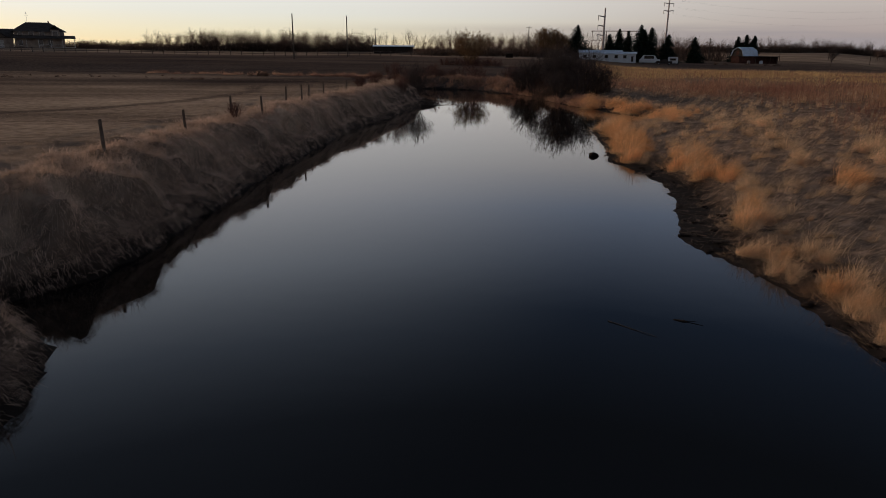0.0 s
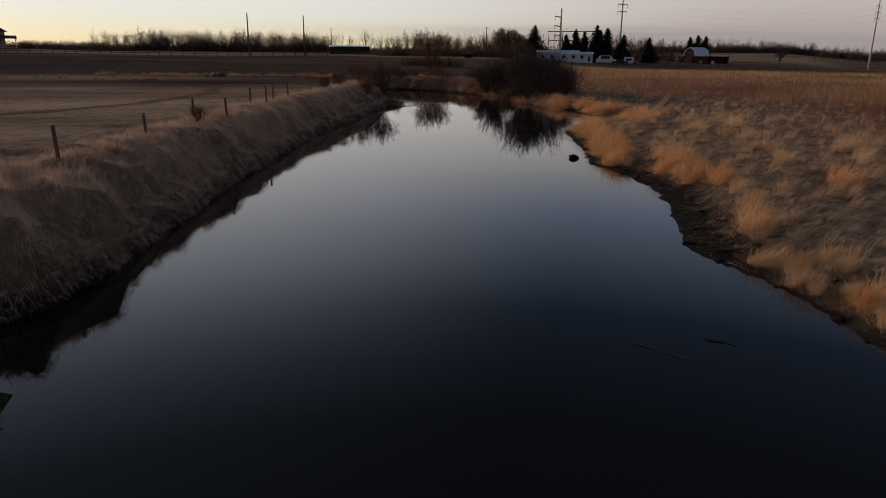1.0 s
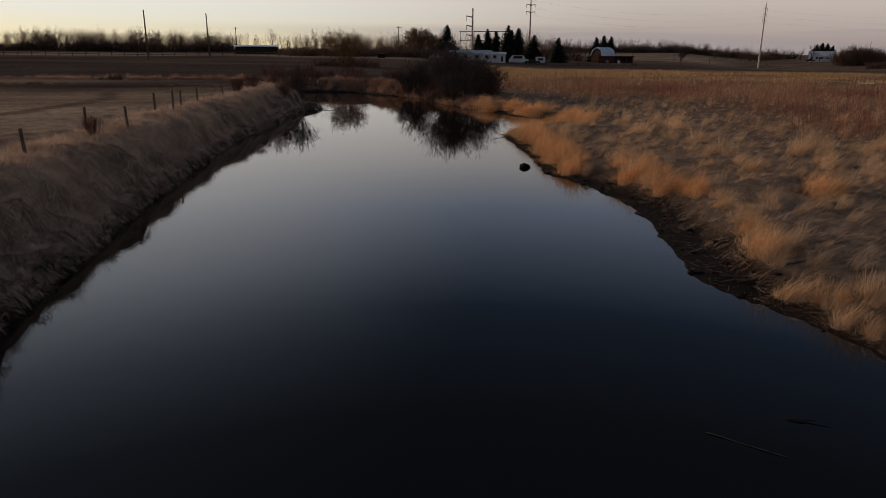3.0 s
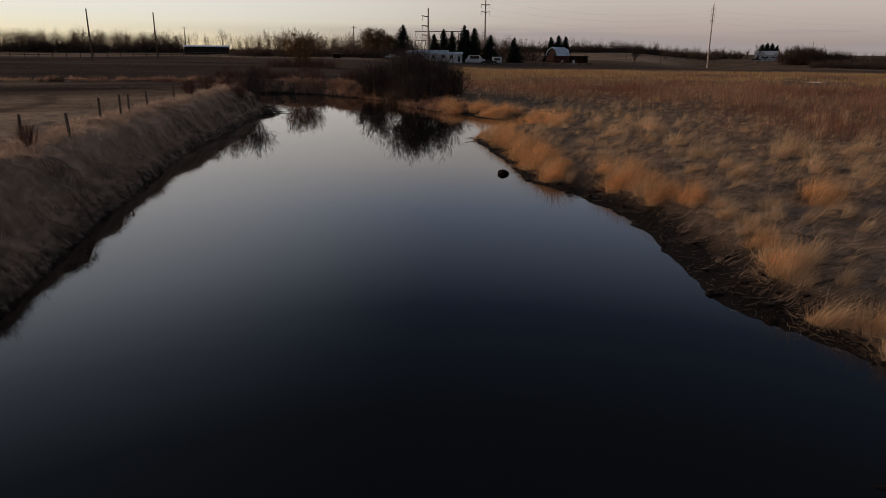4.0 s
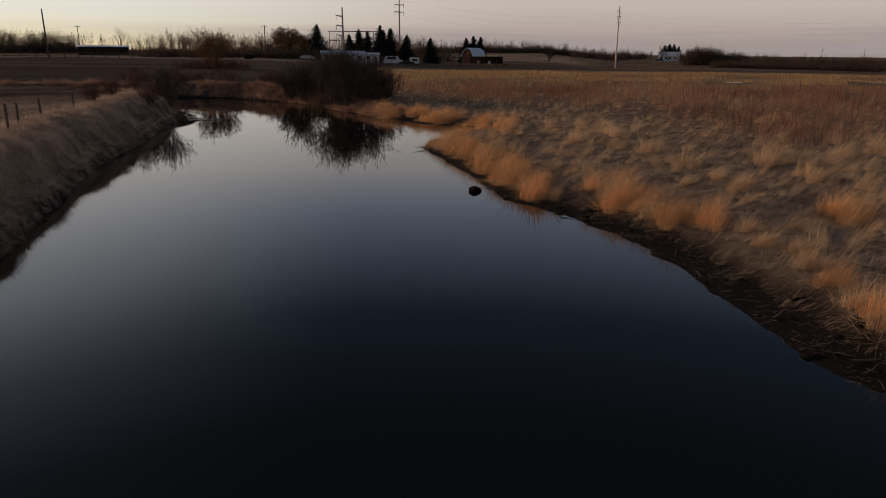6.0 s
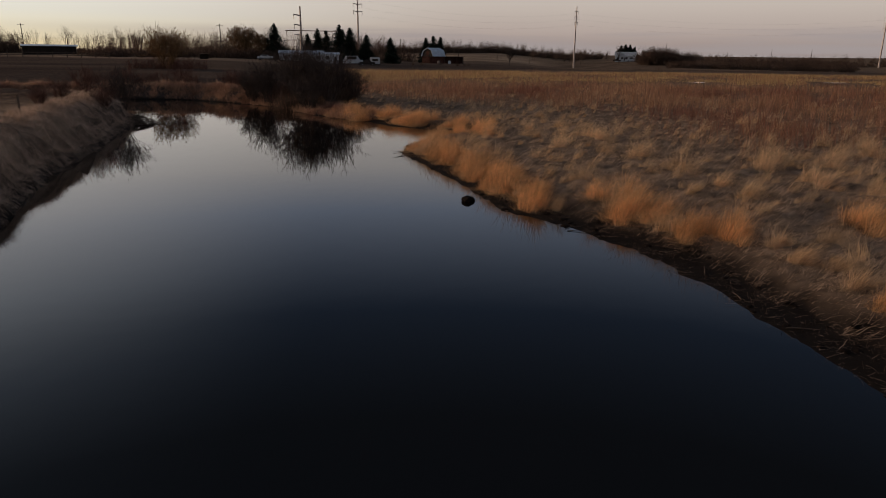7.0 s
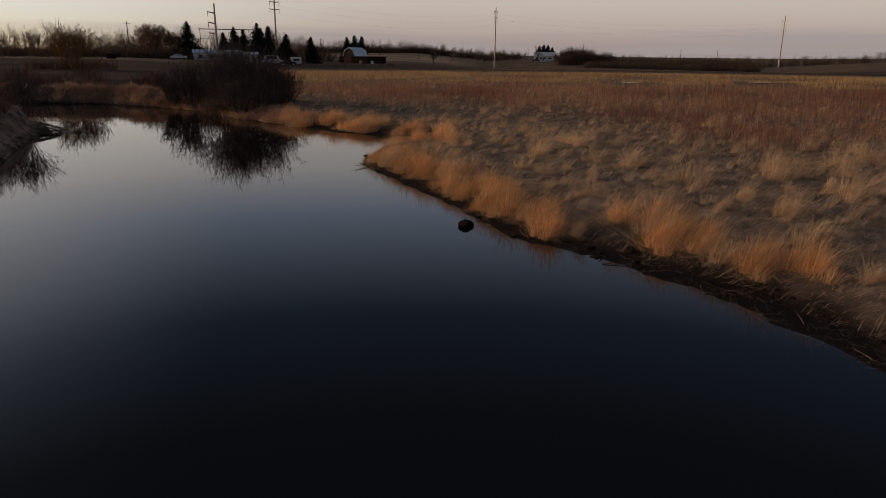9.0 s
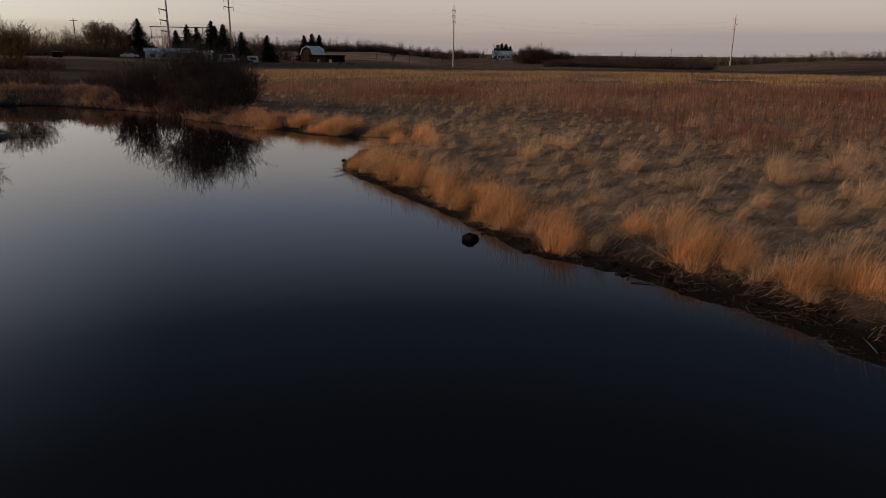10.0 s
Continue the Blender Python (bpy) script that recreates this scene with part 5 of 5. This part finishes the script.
vehicle("motorhome", 91.0, 245.5, -18, 7.0, 2.9, M_WHITE, "white motorhome parked beside the mobile home", 0.46)
vehicle("pickup_truck", 95.5, 243.5, 160, 5.4, 1.9, M_DARKWALL, "dark pickup truck parked in the farmyard", 0.25)
vehicle("car", 57.0, 231.0, -15, 4.6, 1.5, M_WHITE, "white car parked near the mobile home", 0.33)
vehicle("van", 358.5, 388, -44, 6.0, 2.4, M_WHITE, "white van parked before the far house", 0.42)
vehicle("pickup_truck", 350.5, 394, -44, 5.6, 1.9, M_DARKWALL, "dark pickup truck parked before the far house", 0.25)

camper = thing("travel_trailer", 99.6, 246.0, ground_z(99.6, 246.0), -21, "small white box travel trailer in the yard", "trailer")
part("body", boxes((-1.7, 1.7, 0, 4.5, 0.5, 2.7), bevel=0.15), M_WHITE, camper)
window(camper, 0.0, 1.5, 2.0, 0.7, 0.0)
for wx in (-1.55, 1.55):
    bm = bmesh.new()
    bmesh.ops.create_cone(bm, cap_ends=True, segments=12, radius1=0.35, radius2=0.35, depth=0.25, matrix=Matrix.Translation((wx, 2.4, 0.35)) @ Matrix.Rotation(math.pi / 2, 4, "Y"))
    part("wheel", bm, M_RUBBER, camper)


def gambrel_barn():
    ob = thing("gambrel_barn", 153.5, 309, ground_z(156, 306), -27, "small barn with a shiny blue-white gambrel roof", "barn")
    ob.matrix_world = pose(153.0, 313.5, ground_z(156, 306), 0, 0, -72) @ Matrix.Diagonal((1.15, 0.9, 1.05, 1))
    end = [(0, 3.0), (0.9, 5.4), (3.2, 6.6), (5.5, 5.4), (6.4, 3.0)]
    part("wall", boxes((0.1, 6.3, 0.1, 9, -0.5, 3.0)), M_REDWALL, ob)
    part("gable", prism([(0.1, 3.0), (1.0, 5.3), (3.2, 6.45), (5.4, 5.3), (6.3, 3.0)], 0.15, 8.9), M_DARKWALL, ob)
    for (xa, za), (xb, zb) in zip(end[:-1], end[1:]):
        ln = math.hypot(xb - xa, zb - za)
        nx, nz = -(zb - za) / ln * 0.14, (xb - xa) / ln * 0.14
        part("roof", prism([(xa, za), (xb, zb), (xb + nx, zb + nz), (xa + nx, za + nz)], -0.35, 9.4), M_ROOFLIGHT, ob)
    part("barge_board", boxes((-0.1, 0.12, -0.45, -0.36, 2.9, 3.3), (6.3, 6.5, -0.45, -0.36, 2.9, 3.3)), M_TRIM, ob)
    part("loft_door", boxes((2.6, 3.8, 0.05, 0.14, 3.4, 5.2)), M_REDWALL, ob)
    low = thing("lean_to_shed", 152.5, 304.5, ground_z(156, 304), -27, "low dark open shed in front of the barn", "shed")
    part("wall", boxes((0, 15.5, 4.2, 4.4, -0.6, 3.0)), M_REDWALL, low)
    part("wall", boxes((0, 6.5, 0, 0.2, -0.6, 2.9)), M_REDWALL, low)
    part("wall", boxes((15.3, 15.5, 0, 4.2, -0.6, 3.0)), M_DARKWALL, low)
    part("roof", boxes((-0.5, 16, -0.6, 4.8, 3.0, 3.2)), M_DARKWALL, low)
    for x in (6.7, 9.6, 12.5, 15.2):
        part("post", boxes((x - 0.1, x + 0.1, 0.02, 0.22, -0.6, 3.0)), M_POST, low)
    for x, tone in ((9.0, M_WHITE), (4.0, M_STUCCO)):
        tank = thing("water_tank", 152.5 + x * 0.89 - 1.0, 302.5 - x * 0.45, ground_z(157, 301), -27, "pale plastic tank beside the shed", "tank")
        part("body", pole_bm(0.7, 0.65, 0, 1.3, 14), tone, tank)
        part("lid", pole_bm(0.3, 0.25, 1.3, 1.42, 10), tone, tank)


gambrel_barn()

far_house = thing("white_house", 354.5, 400.5, ground_z(360, 396), -42, "white gabled house on a low rise", "house")
part("wall", boxes((0, 14.5, 0, 8, -1.0, 3.2)), M_WHITE, far_house)
part("roof", gable(0, 14.5, 0, 8, 3.2, 2.6), M_WHITE, far_house, "pale snow-white metal roof")
part("gable", prism([(0.02, 3.2), (4, 5.7), (7.98, 3.2)], -0.02, 0.2), M_WHITE, far_house)
for x in (2, 5, 8, 11.5):
    window(far_house, x, 1.0, 1.3, 1.3, 0.0)
part("door", boxes((6.2, 7.1, -0.05, 0.0, 0, 2.1)), M_DARKWALL, far_house)

hut = thing("field_shelter", 36.5, 216, ground_z(36.5, 216), -9, "small open wooden field shelter with a pale roof", "shed")
hut.matrix_world = hut.matrix_world @ Matrix.Diagonal((0.68, 0.68, 0.68, 1))
part("wall", boxes((-1.6, 1.6, 2.2, 2.3, -0.3, 1.9)), M_DARKWALL, hut)
part("wall", boxes((-1.6, -1.5, 0, 2.2, -0.3, 1.9)), M_DARKWALL, hut)
part("wall", boxes((1.5, 1.6, 0, 2.2, -0.3, 1.9)), M_DARKWALL, hut)
part("roof", boxes((-1.9, 1.9, -0.4, 2.6, 1.9, 2.03)), M_STUCCO, hut)

# ---- at the water ----
# heap of sticks and mud at the tip of the left bank
lodge = thing("stick_pile", 5.6, 82.8, 0.0, 0, "dark heap of sticks and mud at the water's edge", "brush pile")
bm = bmesh.new()
bmesh.ops.create_icosphere(bm, subdivisions=4, radius=1.0, matrix=Matrix.Diagonal((1.3, 2.0, 0.4, 1)))
for v in bm.verts:
    v.co *= 1 + 0.3 * noise.noise(v.co * 1.3) + 0.12 * noise.noise(v.co * 5)
part("mud_core", bm, M_BARK, lodge)
rng = np.random.default_rng(77)
for _ in range(170):
    a, el = rng.uniform(0, 6.283), rng.uniform(0.0, 1.2)
    c = np.array([1.75 * math.cos(a) * math.cos(el), 2.45 * math.sin(a) * math.cos(el), 0.62 * math.sin(el)])
    dd = np.array([-math.sin(a), math.cos(a), 0]) * rng.normal(0, 1) + np.array([math.cos(a), math.sin(a), -0.25]) * rng.normal(0.5, 0.7)
    dd /= np.linalg.norm(dd)
    ln = rng.uniform(0.5, 1.9)
    part("stick", mesh_np("stick", *limbs([c - dd * ln / 2], [c + dd * ln / 2], [rng.uniform(0.015, 0.035)], [0.012], 5)), M_BARK, lodge)

# a round wet clod of mud just off the right bank
clod = bmesh.new()
bmesh.ops.create_icosphere(clod, subdivisions=4, radius=1.0, matrix=Matrix.Diagonal((0.30, 0.24, 0.20, 1)))
for v in clod.verts:
    v.co *= 1 + 0.35 * noise.noise(v.co * 4 + Vector((3, 1, 2))) + 0.16 * noise.noise(v.co * 13)
cm = bpy.data.meshes.new("mud_clod")
clod.to_mesh(cm)
clod.free()
cm.materials.append(M_MUD)
ob = tagged(new("mud_clod", cm), "low dark wet clod of mud standing in the shallows", "rock")
ob.matrix_world = pose(14.85, 42.75, 0.0, 0, 0, 35)


def stick(x0, y0, x1, y1, z0, z1, r, label):
    rng = np.random.default_rng(int(abs(x0 * 100)))
    pts = [np.array([x0 + (x1 - x0) * t, y0 + (y1 - y0) * t, z0 + (z1 - z0) * t]) + rng.normal(0, 0.012, 3) * [1, 1, 0.4] for t in np.linspace(0, 1, 6)]
    rad = np.linspace(r, r * 0.4, 6)
    ob = tagged(new("stick", mesh_np("stick", *limbs(pts[:-1], pts[1:], rad[:-1], rad[1:], 6))), label, "stick", "driftwood sticks")
    ob.data.materials.append(M_POST)
    return ob


stick(8.1, 17.25, 8.9, 16.3, 0.008, 0.012, 0.010, "thin pale stick floating on the water")
stick(18.9, 56.4, 17.5, 55.7, 0.1, 0.14, 0.025, "bare stick poking out from the muddy tip")
stick(18.6, 56.3, 17.6, 56.3, 0.08, 0.22, 0.016, "bare stick poking out from the muddy tip")
stick(6.8, 82.2, 9.6, 80.6, 0.1, 0.05, 0.03, "bare stick poking out from the stick heap")
drift_rng = np.random.default_rng(19)
for x, y, long_, thick, turn in ((13.45, 24.3, 0.5, 0.018, -60), (13.3, 23.6, 0.7, 0.022, 10), (13.65, 23.4, 0.55, 0.05, 5), (15.3, 23.5, 0.9, 0.045, 8), (13.55, 23.9, 0.6, 0.03, -20), (15.4, 23.9, 0.7, 0.03, 5), (15.7, 31.3, 0.7, 0.02, 40),
                                 (15.6, 36.6, 0.8, 0.016, -50), (15.7, 37.2, 0.5, 0.014, 20), (13.5, 24.8, 0.45, 0.02, -10), (15.9, 39.2, 0.5, 0.015, -35), (14.9, 29.6, 0.6, 0.02, 60), (14.3, 27.4, 0.7, 0.02, -45), (14.4, 21.0, 0.6, 0.02, 30)):
    c, u = ground_z(x, y), radians(turn)
    z = max(c, 0.0) + thick
    stick(x - long_ / 2 * math.cos(u), y - long_ / 2 * math.sin(u), x + long_ / 2 * math.cos(u), y + long_ / 2 * math.sin(u), z, z + drift_rng.uniform(0, 0.05), thick, "weathered grey stick lying on the mud")

# a made-up dark branching shape at the surface, in place of a ripple patch
ripple = thing("ripple_patch", 9.8, 17.2, 0.0, -30, "dark branching shape standing in for a ripple patch", "branch")
bm = bmesh.new()
bmesh.ops.create_icosphere(bm, subdivisions=3, radius=1.0, matrix=Matrix.Diagonal((0.16, 0.07, 0.022, 1)))
for v in bm.verts:
    v.co *= 1 + 0.35 * noise.noise(v.co * 7)
part("ripple_core", bm, M_MUD, ripple)
for x0, y0, x1, y1, r in ((0.1, 0, 0.5, -0.06, 0.009), (0.05, 0.02, 0.32, 0.12, 0.006)):
    part("twig", mesh_np("twig", *limbs([[x0, y0, 0.005]], [[x1, y1, 0.003]], [r], [r * 0.4], 6)), M_MUD, ripple)
